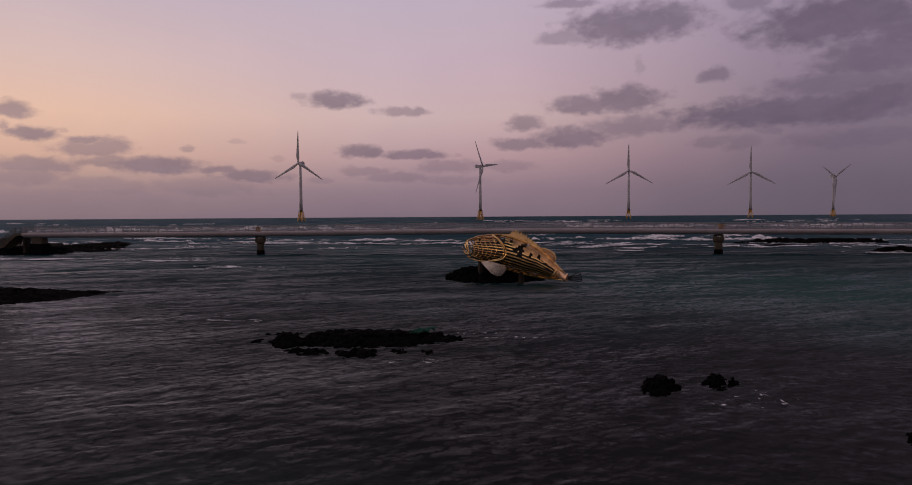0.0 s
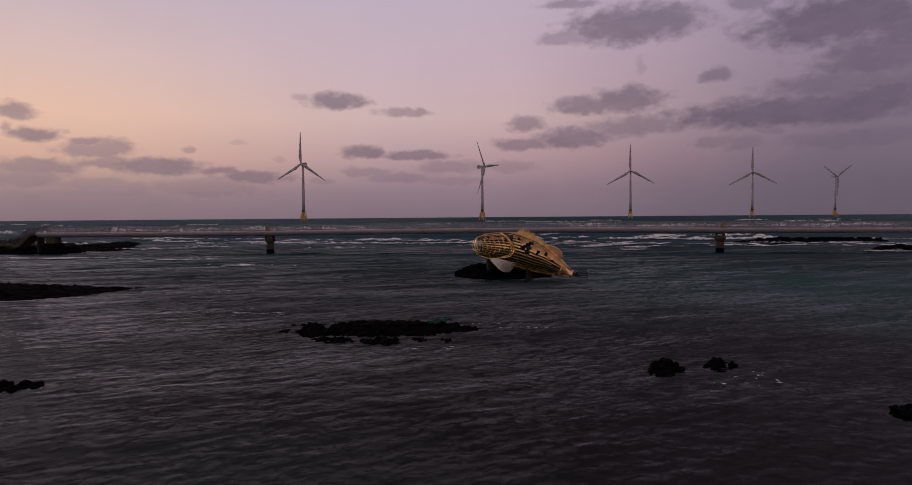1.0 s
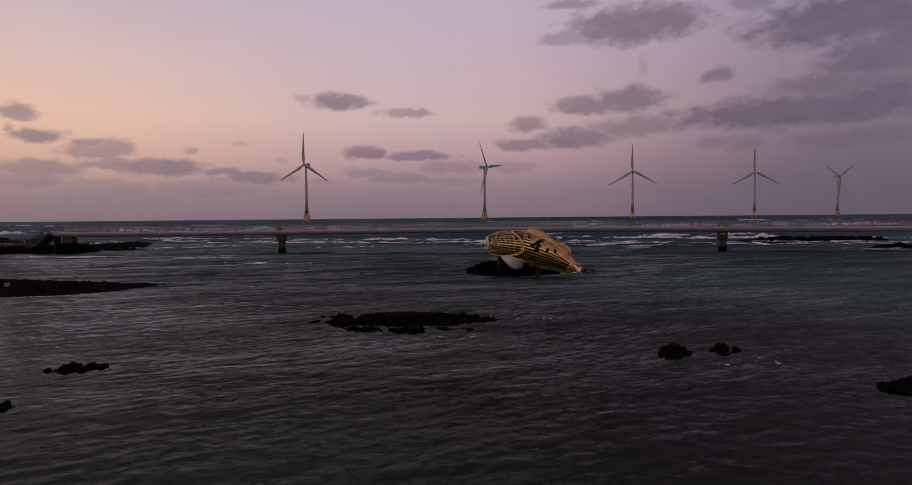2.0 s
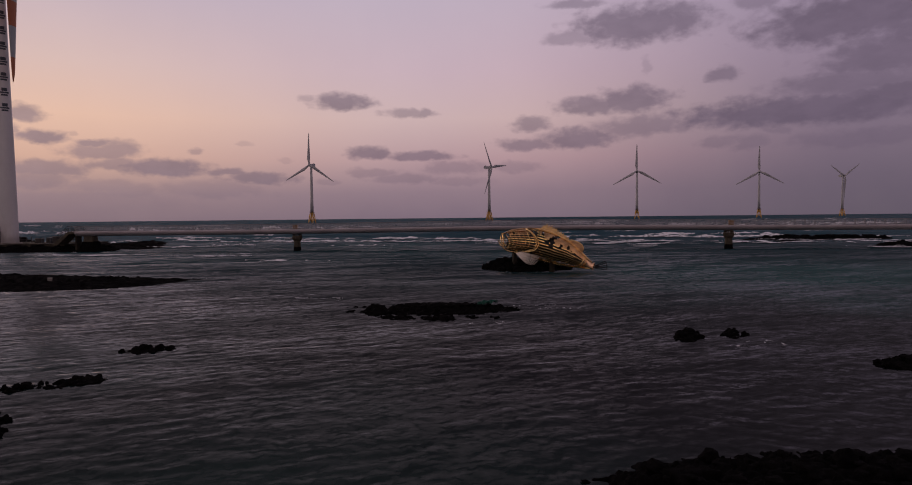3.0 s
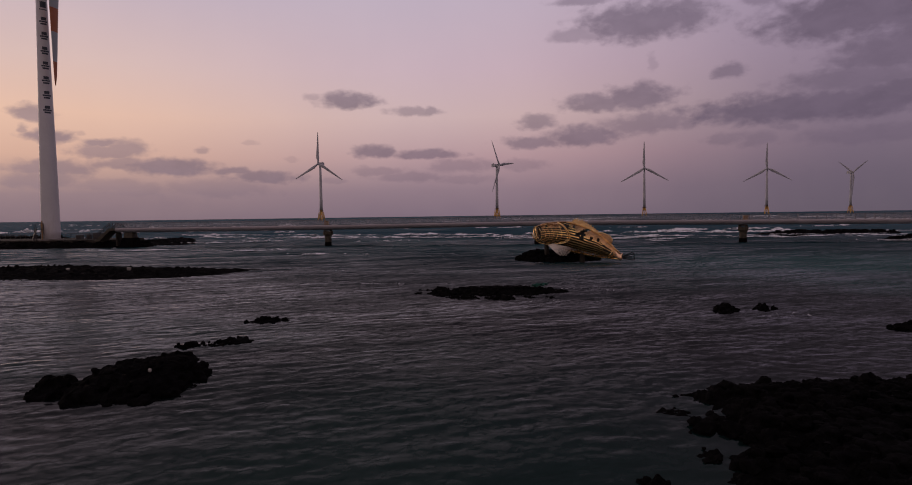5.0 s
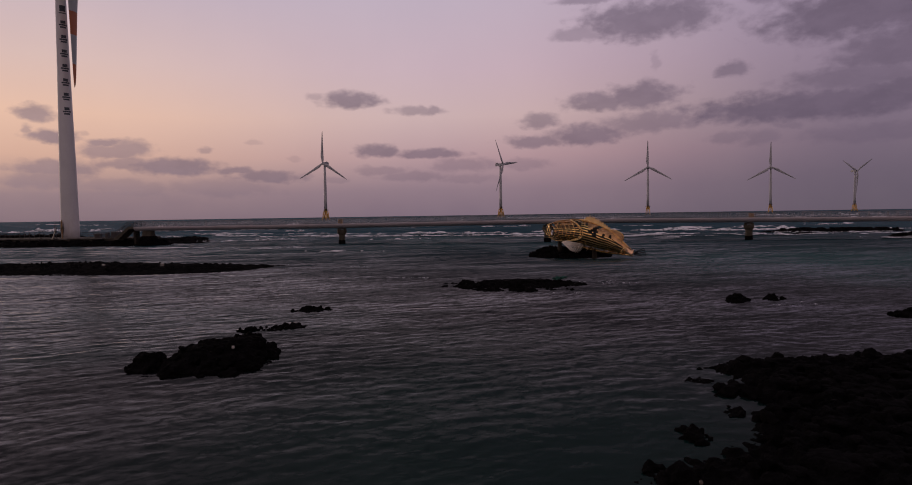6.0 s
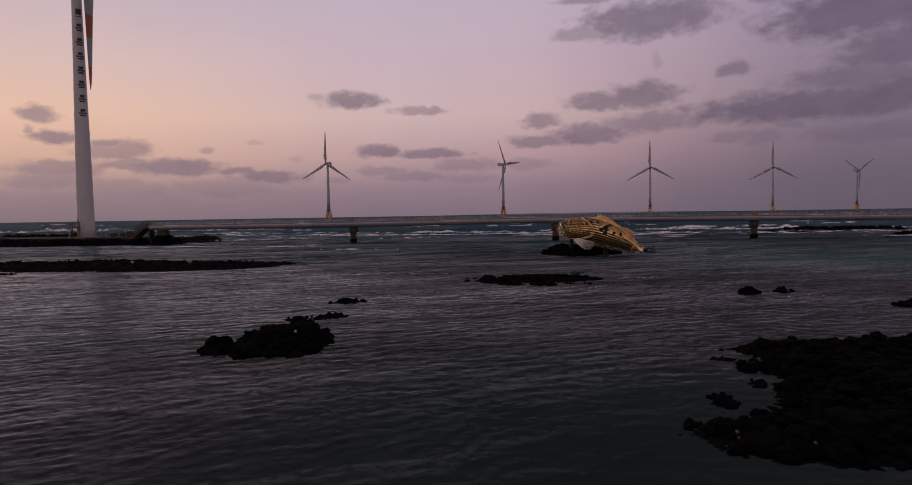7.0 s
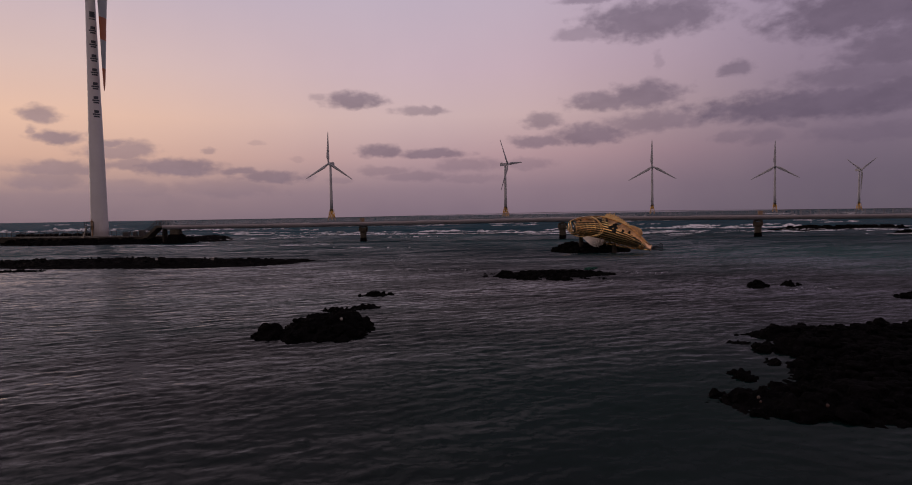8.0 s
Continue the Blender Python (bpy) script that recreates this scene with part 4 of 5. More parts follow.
# ---- offshore wind turbines ----
def build_offshore(x, y, facing, phase, label):
    thing = tagged(new("offshore_wind_turbine"), label, "wind turbine", "offshore wind turbines")
    thing.matrix_basis = pose(x, y, 0, 0, 0, facing)
    jacket = tagged(new("jacket"), "yellow lattice jacket")
    jacket.parent = thing
    for sx, sy in ((-1, -1), (1, -1), (1, 1), (-1, 1)):
        one("leg", jacket_yellow, jacket, "", lambda s: s.tube([(sx * 4.0, sy * 4.0, -3), (sx * 2.1, sy * 2.1, 13)], 0.6, 8), True)
    for (ax, ay), (bx, by) in (((-1, -1), (1, -1)), ((1, -1), (1, 1)), ((1, 1), (-1, 1)), ((-1, 1), (-1, -1))):
        one("brace", jacket_yellow, jacket, "", lambda s: s.tube([(ax * 3.5, ay * 3.5, 1), (bx * 2.4, by * 2.4, 10.5)], 0.35, 6))
        one("brace", jacket_yellow, jacket, "", lambda s: s.tube([(bx * 3.5, by * 3.5, 1), (ax * 2.4, ay * 2.4, 10.5)], 0.35, 6))
    one("transition_piece", jacket_yellow, jacket, "", lambda s: s.lathe([(1.7, 9.5), (2.3, 12.8), (2.2, 15.6)], 20), True)
    one("work_platform", dark_rail, jacket, "dark steel work platform", lambda s: (s.lathe([(4.0, 14.2), (4.0, 14.6)], 16), s.lathe([(3.9, 15.6), (3.9, 15.75)], 16)))
    one("tower", far_white, thing, "", lambda s: s.lathe([(2.25, 15.6), (2.1, 30), (1.75, 60), (1.5, 78.5)], 24), True)
    one("nacelle", far_white, thing, "", lambda s: (s.box((3.8, 11.5, 3.9), pose(0, 2.6, 78.2), bevel=0.6), s.box((2.4, 3.0, 0.9), pose(0, 6.2, 82.0), bevel=0.3)))
    one("beacon", float_white, thing, "small aviation beacon", lambda s: (s.lathe([(0.5, 83.1), (0.5, 83.7), (0.25, 84.1)], 10, m=pose(0, 5.6, -0.3)),))
    rotor = tagged(new("rotor"), "")
    rotor.parent = thing
    rotor.matrix_basis = pose(0, -4.6, 80.2, 4, 0, 0)
    one("hub", far_white, rotor, "", lambda s: s.lathe([(1.9, -1.2), (1.8, 0.3), (1.2, 1.4), (0.3, 1.9)], 16, m=pose(0, 0, 0, 90, 0, 0)), True)
    for i in range(3):
        blade = part("blade", blade_mesh(44.5, 4.6, [(1.0, 0)]), far_white, rotor, "", True)
        blade.matrix_basis = pose(0, -0.3, 0, 0, phase + 120 * i, 0)


build_offshore(-231.6, 847.5, -18, 3, "white offshore wind turbine on a yellow jacket facing the shore")
build_offshore(17.9, 922.5, 58, -37, "white offshore wind turbine on a yellow jacket turned sideways")
build_offshore(268.0, 1034.5, -14, 0, "white offshore wind turbine on a yellow jacket facing the shore")
build_offshore(493.6, 1086.5, -22, 0, "white offshore wind turbine on a yellow jacket facing the shore")
build_offshore(726.5, 1239.5, 20, 57, "most distant white offshore wind turbine on a yellow jacket")


# ---- fish sculpture: one mesh of slats, plates, hoops and rods ----
MOUTH, TAIL = Vector((-1.88, 58.3, 3.48)), Vector((7.17, 53.9, 0.73))
ALONG = (TAIL - MOUTH).normalized()
LENGTH = (TAIL - MOUTH).length
SIDE = Vector((0, 0, 1)).cross(ALONG).normalized()
if SIDE.y > 0:
    SIDE = -SIDE
UPWARD = ALONG.cross(SIDE).normalized()
if UPWARD.z < 0:
    UPWARD = -UPWARD


def body(s):
    """Top, bottom and half width of the fish at s (0 mouth, 1 tail joint)."""
    top = float(np.interp(s, [0, 0.04, 0.1, 0.257, 0.382, 0.54, 0.71, 0.85, 0.93, 1.0], [0.42, 0.78, 1.22, 1.84, 2.16, 2.16, 1.78, 1.08, 0.58, 0.26]))
    low = float(np.interp(s, [0, 0.04, 0.16, 0.3, 0.42, 0.61, 0.8, 1.0], [-0.5, -0.98, -1.14, -1.02, -0.96, -0.92, -0.66, -0.28]))
    wide = float(np.interp(s, [0, 0.1, 0.25, 0.4, 0.6, 0.8, 1.0], [0.38, 0.78, 1.12, 1.25, 1.08, 0.58, 0.12]))
    return top, low, wide


def fish_point(s, h, c):
    return MOUTH + ALONG * (s * LENGTH) + UPWARD * h + SIDE * c


def skin(s, turn, out=0.0, flank=1):
    """On the body's surface: turn in degrees from the back (0) down to the belly (180)."""
    top, low, wide = body(s)
    a = radians(turn)
    return fish_point(s + 0.036 * wide * math.sin(a), (top + low) / 2 + ((top - low) / 2 + out) * math.cos(a), flank * (wide + out) * math.sin(a) ** 0.85)


def build_fish():
    fish = Solid()
    PLATE, FRAME, FIN, SILVER, COPPER, BLACK = range(6)

    def slat(s0, s1, t0, t1, flank, mat, out=0.0, thick=0.035):
        n = max(2, int((s1 - s0) * 60))
        points, faces = [], []
        for i in range(n + 1):
            s = s0 + (s1 - s0) * i / n
            points += [skin(s, t0, out, flank), skin(s, t1, out, flank), skin(s, t1, out - thick, flank), skin(s, t0, out - thick, flank)]
        for i in range(n):
            a = 4 * i
            faces += [(a + j, a + (j + 1) % 4, a + 4 + (j + 1) % 4, a + 4 + j) for j in range(4)]
        faces += [(3, 2, 1, 0), (4 * n, 4 * n + 1, 4 * n + 2, 4 * n + 3)]
        fish.add(points, faces, mat)

    # skin of the trunk: two ragged plates above, split by an open gap, and broken slats below
    rng = random.Random(4)
    rows, pitch = 14, 11.0

    def covering(s, t, j):
        """What covers the trunk at s and turn t: a plate, a slat or nothing."""
        step = 0.5 * noise.noise(Vector((s * 30.0, j * 3.7, 2.1))) + 0.5 * noise.noise(Vector((s * 12.0, j * 0.9, 5.3)))
        limit = float(np.interp(s, [0.36, 0.41, 0.46, 0.50, 0.56, 0.66, 0.72, 0.80, 0.88, 0.94], [24, 38, 50, 58, 68, 62, 60, 62, 72, 92]))
        gap = abs(s - (0.592 - (t - 20) * 0.0020) - 0.014 * step) < 0.022 and 16 < t < 76
        notch = (0.515 < s - 0.03 * step < 0.56 and 60 < t < 92) or (0.41 < s - 0.03 * step < 0.44 and 28 < t < 50) or (0.62 < s - 0.03 * step < 0.65 and 52 < t < 78) or (0.705 < s + 0.02 * step < 0.735 and 42 < t < 62) or (0.775 < s - 0.0012 * (t - 80) < 0.895 and 58 < t < 112 and j % 2)
        if gap or notch:
            return "open"
        if t < limit + 34 * step:
            return "plate"
        if t > 116 and abs((s * 18.5 + 0.13 * j) % 1 - 0.5) < (0.08 if t < 128 else 0.18) and rng_row[j] > 0.35:
            return "open"
        return "slat"

    rng_row = [rng.random() for j in range(rows)]
    for flank, each in ((1, 1), (-1, 3)):
        for j in range(0, rows, each):
            t0 = 12 + pitch * j
            runs, kind, start = [], "open", 0.0
            count = 112
            for i in range(count + 1):
                s = 0.372 + 0.563 * i / count
                now = covering(s, t0 + pitch / 2, j) if i < count else "open"
                if now != kind:
                    if kind != "open":
                        runs.append((start, s, kind))
                    kind, start = now, s
            for s0, s1, kind in runs:
                if s1 - s0 > 0.009:
                    full = kind == "plate"
                    wide = pitch + 0.4 if full else pitch * (0.46 if t0 < 125 else 0.30)
                    slat(s0, s1, t0, t0 + wide, flank, PLATE if full else FRAME, rng.uniform(-0.006, 0.006) + (0.014 if full else 0))
    # black hull added inside head and trunk, standing in for shade behind the open slats
    rings = []
    for i in range(25):
        p = 0.07 + 0.85 * i / 24
        rings.append([skin(p, t, -0.30 * min(1, body(p)[2]), f) for f, ts in ((1, range(8, 180, 18)), (-1, range(172, 0, -18))) for t in ts])
    k = len(rings[0])
    fish.add([p for ring in rings for p in ring], [(i * k + j, i * k + (j + 1) % k, (i + 1) * k + (j + 1) % k, (i + 1) * k + j) for i in range(24) for j in range(k)] + [tuple(range(k))[::-1], tuple(range(24 * k, 25 * k))], BLACK)
    # hoops inside the trunk
    for i in range(11):
        s = 0.36 + 0.055 * i
        fish.tube([skin(s, t, -0.12, f) for f, ts in ((1, range(4, 180, 16)), (-1, range(176, 0, -16))) for t in ts], 0.04, 5, BLACK, True)
    # ridge bars along back and belly, gill to tail
    fish.tube([skin(0.02 + 0.97 * i / 40, 0, 0.03) for i in range(41)], 0.085, 8, PLATE)
    fish.tube([skin(0.30 + 0.69 * i / 30, 180, 0.03) for i in range(31)], 0.075, 8, FRAME)
    for flank in (1, -1):
        fish.tube([skin(0.34 + 0.62 * i / 30, 16, 0.06, flank) for i in range(31)], 0.06, 6, FRAME)

    # head: gill cover loop, nested arcs, level slats behind, brow plate, lips
    def flank_curve(points, r, mat=FRAME, out=0.06, f=1, steps=8, closed=False):
        path = []
        count = len(points)
        for i in range(count if closed else count - 1):
            p0, p1, p2, p3 = points[(i - 1) % count if closed else max(i - 1, 0)], points[i], points[(i + 1) % count], points[(i + 2) % count if closed else min(i + 2, count - 1)]
            for k in range(steps):
                t = k / steps
                path.append([0.5 * (2 * b + (c - a) * t + (2 * a - 5 * b + 4 * c - d) * t * t + (3 * b - a - 3 * c + d) * t ** 3) for a, b, c, d in zip(p0, p1, p2, p3)])
        if not closed:
            path.append(points[-1])
        fish.tube([skin(s, t, out, f) for s, t in path], r, 6, mat, closed)

    def cheek_curve(points, r, f, out):
        dense = []
        for i in range(len(points) - 1):
            a, b, c, d = points[max(i - 1, 0)], points[i], points[i + 1], points[min(i + 2, len(points) - 1)]
            for k in range(8):
                t = k / 8
                dense.append([0.5 * (2 * q + (e - p) * t + (2 * p - 5 * q + 4 * e - g) * t * t + (3 * q - p - 3 * e + g) * t ** 3) for p, q, e, g in zip(a, b, c, d)])
        path = []
        for s, h in dense + [points[-1]]:
            top, low, wide = body(s)
            k = (h - (top + low) / 2) / ((top - low) / 2)
            path.append(fish_point(s, h, f * (wide * max(0.0, 1 - k * k) ** 0.42 + out)))
        fish.tube(path, r, 6, FRAME)

    GILL = [(0.26, 1.823), (0.354, 1.654), (0.424, 1.207), (0.458, 0.65), (0.436, 0.058), (0.36, -0.364), (0.252, -0.784), (0.168, -0.98), (0.09, -0.96), (0.041, -0.616)]
    for f in (1, -1):
        cheek_curve(GILL, 0.075, f, 0.11)
        cheek_curve([(s - 0.022, h) for s, h in GILL[:6]], 0.05, f, 0.08)
        for k in range(6):
            cheek_curve([(0.074 + 0.045 * k, 0.57 + 0.19 * k), (0.126 + 0.046 * k, 0.20 + 0.143 * k), (0.133 + 0.046 * k, -0.375 + 0.148 * k), (0.10 + 0.049 * k, -0.80 + 0.15 * k),
                         (0.05 + 0.05 * k, -0.98 + 0.10 * k)], 0.036, f, 0.07)
        for k in range(8):
            t = 58 + 11 * k
            slat(0.07 + 0.004 * k, 0.40 - 0.004 * abs(k - 3) ** 2, t, t + 3.8, f, FRAME if k % 3 else PLATE, -0.10)
        for k in range(6):
            t = 6 + 8.0 * k
            slat(0.05 + 0.005 * k, 0.24 + 0.012 * k, t, t + (7.6 if k < 2 else 5.2), f, PLATE, 0.0)
        # lips: two flat bands over the mouth's corner and the lower jaw
        cheek_curve([(0.012, 0.68), (0.030, 0.36), (0.055, -0.05), (0.078, -0.45)], 0.075, f, 0.10)
        cheek_curve([(-0.006, 0.58), (0.008, 0.20), (0.030, -0.20), (0.062, -0.54)], 0.055, f, 0.08)
        cheek_curve([(-0.014, -0.22), (0.008, -0.50), (0.045, -0.72), (0.080, -0.58)], 0.075, f, 0.08)
        # eye ring and pupil
        centre = skin(0.125, 40, 0.05, f)
        ring = [centre + ALONG * (0.24 * math.cos(a)) + UPWARD * (0.17 * math.sin(a)) + SIDE * (0.05 * f) for a in (2 * math.pi * i / 14 for i in range(14))]
        fish.tube(ring, 0.035, 6, FRAME, True)
        fish.lathe([(0.11, -0.04), (0.11, 0.05), (0.05, 0.1)], 10, BLACK, Matrix.Translation(centre) @ SIDE.to_track_quat("Z", "Y").to_matrix().to_4x4())
        # brow bar
        flank_curve([(0.06, 34), (0.11, 27), (0.17, 27), (0.24, 36)], 0.06, PLATE, 0.08, f)
        # pectoral fin: a webbed root and long rods
        root0, root1 = fish_point(0.235, -0.92, f * 1.0), fish_point(0.285, -0.62, f * 1.1)
        tips = []
        for k in range(13):
            u = k / 12
            base = root0.lerp(root1, u)
            away = float(np.interp(u, [0, 0.2, 0.4, 0.65, 0.85, 1], [0.380, 0.431, 0.475, 0.500, 0.508, 0.496]))
            drop = float(np.interp(u, [0, 0.2, 0.4, 0.65, 0.85, 1], [-1.516, -1.579, -1.436, -1.036, -0.664, -0.416]))
            tip = fish_point(away, drop, f * 1.6)
            half = base.lerp(tip, 0.34)
            tips.append((base, half))
            fish.tube([base, half, tip], [0.035, 0.042, 0.022], 5, SILVER)
        off_plane = SIDE * (0.03 * f)
        strip = [p + off_plane for pair in tips for p in pair] + [p - off_plane for pair in tips for p in pair]
        k = len(tips) * 2
        fish.add(strip, [q for i in range(0, k - 2, 2) for q in ((i, i + 1, i + 3, i + 2), (k + i, k + i + 2, k + i + 3, k + i + 1))], SILVER)

    # spiny dorsal fin: ten leaning spikes with a web
    spikes = 11
    for i in range(spikes):
        s0, s1 = 0.395 + 0.30 * i / spikes, 0.395 + 0.30 * (i + 1) / spikes
        tall = (0.52, 0.74, 0.62, 0.70, 0.56, 0.62, 0.48, 0.50, 0.42, 0.38, 0.30)[i]
        for f in (1, -1):
            a, b = skin(s0, 0, 0.02), skin(s1, 0, 0.02)
            tip = skin(s0 + 0.030, 0, tall)
            notch = skin(s1 + 0.012, 0, tall * 0.68)
            w_off = SIDE * (0.05 * f)
            fish.add([a + w_off, tip + w_off * 0.4, notch + w_off * 0.4, b + w_off], [(0, 1, 2, 3) if f > 0 else (3, 2, 1, 0)], FIN)
        fish.tube([skin(s0, 0, 0.0), skin(s0 + 0.03, 0, tall + 0.06)], [0.06, 0.025], 5, FIN)

    # soft dorsal fin: a rounded plate with a rim
    outline = [skin(s, 0, h) for s, h in ((0.70, 0.05), (0.735, 0.30), (0.77, 0.50), (0.815, 0.66), (0.848, 0.70), (0.870, 0.58), (0.876, 0.38), (0.865, 0.08))]
    k = len(outline)
    fish.prism([p + SIDE * 0.05 for p in outline], [p - SIDE * 0.05 for p in outline], None, PLATE)
    fish.tube(outline, 0.06, 6, FIN)
    # tail joint: a polished flare with a slanting front rim, and the black rods of the tail fin
    turns = [f * t for f, ts in ((1, range(0, 181, 15)), (-1, range(165, 0, -15))) for t in ts]
    rings = []
    for i in range(9):
        u = i / 8
        ring = []
        for t in turns:
            front = 0.938 - 0.085 * abs(t) / 180
            ring.append(skin(front + (1.012 - front) * u, abs(t), 0.05 - 0.15 * math.sin(math.pi * min(1, u * 1.05)) + 0.08 * u ** 3, 1 if t >= 0 else -1))
        rings.append(ring)
    k = len(turns)
    fish.add([p for ring in rings for p in ring], [(i * k + j, i * k + (j + 1) % k, (i + 1) * k + (j + 1) % k, (i + 1) * k + j) for i in range(8) for j in range(k)] + [tuple(range(8 * k, 9 * k))], COPPER)
    fish.tube(rings[0], 0.05, 6, FRAME, True)
    fish.tube(rings[-1], 0.04, 6, COPPER, True)
    ends = []
    for i in range(5):
        a = radians(2 + 11 * i)
        tip = fish_point(1.03, 0, 0) + (ALONG * math.cos(a) + UPWARD * math.sin(a)) * (1.2 + 0.05 * (i % 2))
        ends.append(tip)
        fish.tube([fish_point(1.03, 0.06 * (i - 2), 0), tip], [0.05, 0.04], 5, BLACK)
    fish.tube(ends, 0.035, 5, BLACK)
    return tagged(part("fish_sculpture", fish, [gold_plate, gold_frame, gold_fin, silver_rod, copper_plate, black_steel]),
                  "large golden metal slat sculpture of a fish on black rocks", "sculpture")


build_fish()
for s, h in ((0.18, -1.0), (0.60, -1.0)):
    stand = Solid()
    top = fish_point(s, h, 0)
    stand.box((0.5, 0.5, top.z + 0.5), pose(top.x, top.y, -0.2, 0, 0, 26), taper=0.75, bevel=0.06)
    tagged(part("support_post", stand, stained_concrete), "dark brown concrete post carrying a metal fish sculpture", "post", "sculpture supports")

# ---- surf and foam ----
def foam_patch(solid, thick, x, y, long, deep, turn, tall, amount, seed):
    """A strip of foam lying on the waves, ragged by its own thickness."""
    nx, ny = 34, 8
    c, s = math.cos(turn), math.sin(turn)
    u, v = np.meshgrid(np.linspace(-1, 1, nx + 1), np.linspace(-1, 1, ny + 1))
    bend = np.array([0.3 * deep * noise.noise(Vector((a * 2.3, seed * 1.7, 0))) for a in u[0]])
    px, py = u * long / 2, v * deep / 2 + bend
    fade = np.clip(1 - np.abs(u) ** 2.2, 0, 1) * np.clip(1 - np.abs(v) ** 1.8, 0, 1)
    wx, wy = x + px * c - py * s, y + px * s + py * c
    step = np.hypot(wx + 9, wy + 24) * 0.0036
    lumps = np.array([max(0.0, 0.45 + 0.9 * noise.noise(Vector((a * 0.35, b * 0.8, seed))) + 0.5 * noise.noise(Vector((a * 1.3, b * 1.5, seed)))) for a, b in zip(px.ravel(), py.ravel())]).reshape(px.shape)
    wz = wave_height(wx, wy, step) + 0.05 + step * 0.20 + tall * fade * lumps
    faces = [(j * (nx + 1) + i, j * (nx + 1) + i + 1, (j + 1) * (nx + 1) + i + 1, (j + 1) * (nx + 1) + i) for j in range(ny) for i in range(nx)]
    solid.add(np.stack([wx, wy, wz], -1).reshape(-1, 3).tolist(), faces)
    torn = np.array([noise.noise(Vector((a * 3.1, b * 2.2, seed * 0.37))) for a, b in zip((u * 3).ravel(), (v * 1.5).ravel())])
    thick += (fade.ravel() * amount + torn * 1.5 - 0.3).tolist()


def foam_object(name, label, patches, amount):
    solid, thick = Solid(), []
    for i, p in enumerate(patches):
        foam_patch(solid, thick, *p, amount, i + len(name))
    ob = part(name, solid, sea_foam, None, "", True)
    layer = ob.data.attributes.new("thick", "FLOAT", "POINT")
    layer.data.foreach_set("value", thick)
    tagged(ob, label, "foam", kind="stuff")


breakers = [(-22, 153, 26, 5, 0.0, 0.5), (42, 152, 44, 7, -0.05, 0.6), (-50, 156, 26, 4, 0.0, 0.4), (34, 127, 34, 3, 0.0, 0.25),
            (-33, 73.5, 11, 1.6, 0.1, 0.2), (30, 116, 22, 6, 0.0, 0.12), (52, 119, 26, 6, 0.0, 0.15), (18, 128, 44, 6, 0.0, 0.3), (78, 118, 24, 4, 0.0, 0.12), (68, 128, 40, 3, 0.0, 0.2), (78, 95, 34, 2.5, -0.05, 0.1), (-60, 92, 30, 3, 0.05, 0.1), (-66, 120, 22, 3, 0.1, 0.2), (66, 150, 26, 5, -0.1, 0.5), (88, 140, 40, 3, 0.0, 0.3),
            (-108, 150, 30, 6, 0.1, 0.5), (-130, 146, 26, 5, 0.0, 0.5), (-90, 175, 40, 5, 0.0, 0.5), (66, 98, 14, 2, -0.1, 0.2),
            (-128, 152, 36, 7, 0.05, 0.5), (-104, 138, 16, 4, 0.1, 0.4), (-84, 160, 26, 5, 0.1, 0.5), (8, 158, 30, 6, 0.0, 0.6), (10, 136, 26, 3, 0.05, 0.3), (60, 165, 50, 8, 0.0, 0.6),
            (-250, 250, 70, 8, 0.0, 1.5), (-205, 255, 50, 7, 0.0, 1.5), (-140, 230, 40, 7, 0.0, 1.5), (-160, 290, 60, 8, 0.05, 1.5), (-110, 300, 60, 8, 0.0, 1.5), (-55, 280, 40, 6, 0.0, 1.5),
            (-16.0, 34.8, 5.0, 0.32, -0.1, 0.04), (-46, 86, 8, 1.2, 0.0, 0.2), (-20, 140, 60, 5, 0.0, 0.4), (-60, 146, 40, 4, 0.0, 0.4), (80, 300, 110, 9, 0.0, 1.5), (190, 310, 80, 9, 0.0, 1.5)]
rng = random.Random(12)
for i in range(46):
    far = rng.uniform(175, 700)
    breakers.append((rng.uniform(-0.75, 0.72) * far - 10, far, rng.uniform(8, 34) * far / 260, rng.uniform(2.5, 5) * far / 260, rng.uniform(-0.1, 0.1), rng.uniform(0.3, 0.8)))
for i in range(14):
    breakers.append((rng.uniform(-60, 70), rng.uniform(112, 170), rng.uniform(5, 16), rng.uniform(1.0, 1.5), rng.uniform(-0.15, 0.15), rng.uniform(0.1, 0.3)))
torn_surf = []
for x, y, long, deep, turn, tall in breakers:
    for i in range(11):
        torn_surf.append((x + long * rng.gauss(0, 0.26), y + deep * rng.gauss(0, 0.6), long * (0.05 + 0.38 * rng.random() ** 2), deep * (0.2 + 0.6 * rng.random() ** 2),
                          turn + rng.uniform(-0.08, 0.08), tall * rng.uniform(0.4, 1.5)))
foam_object("surf_foam", "white breaking surf on the open sea beyond a footbridge", torn_surf, 1.9)
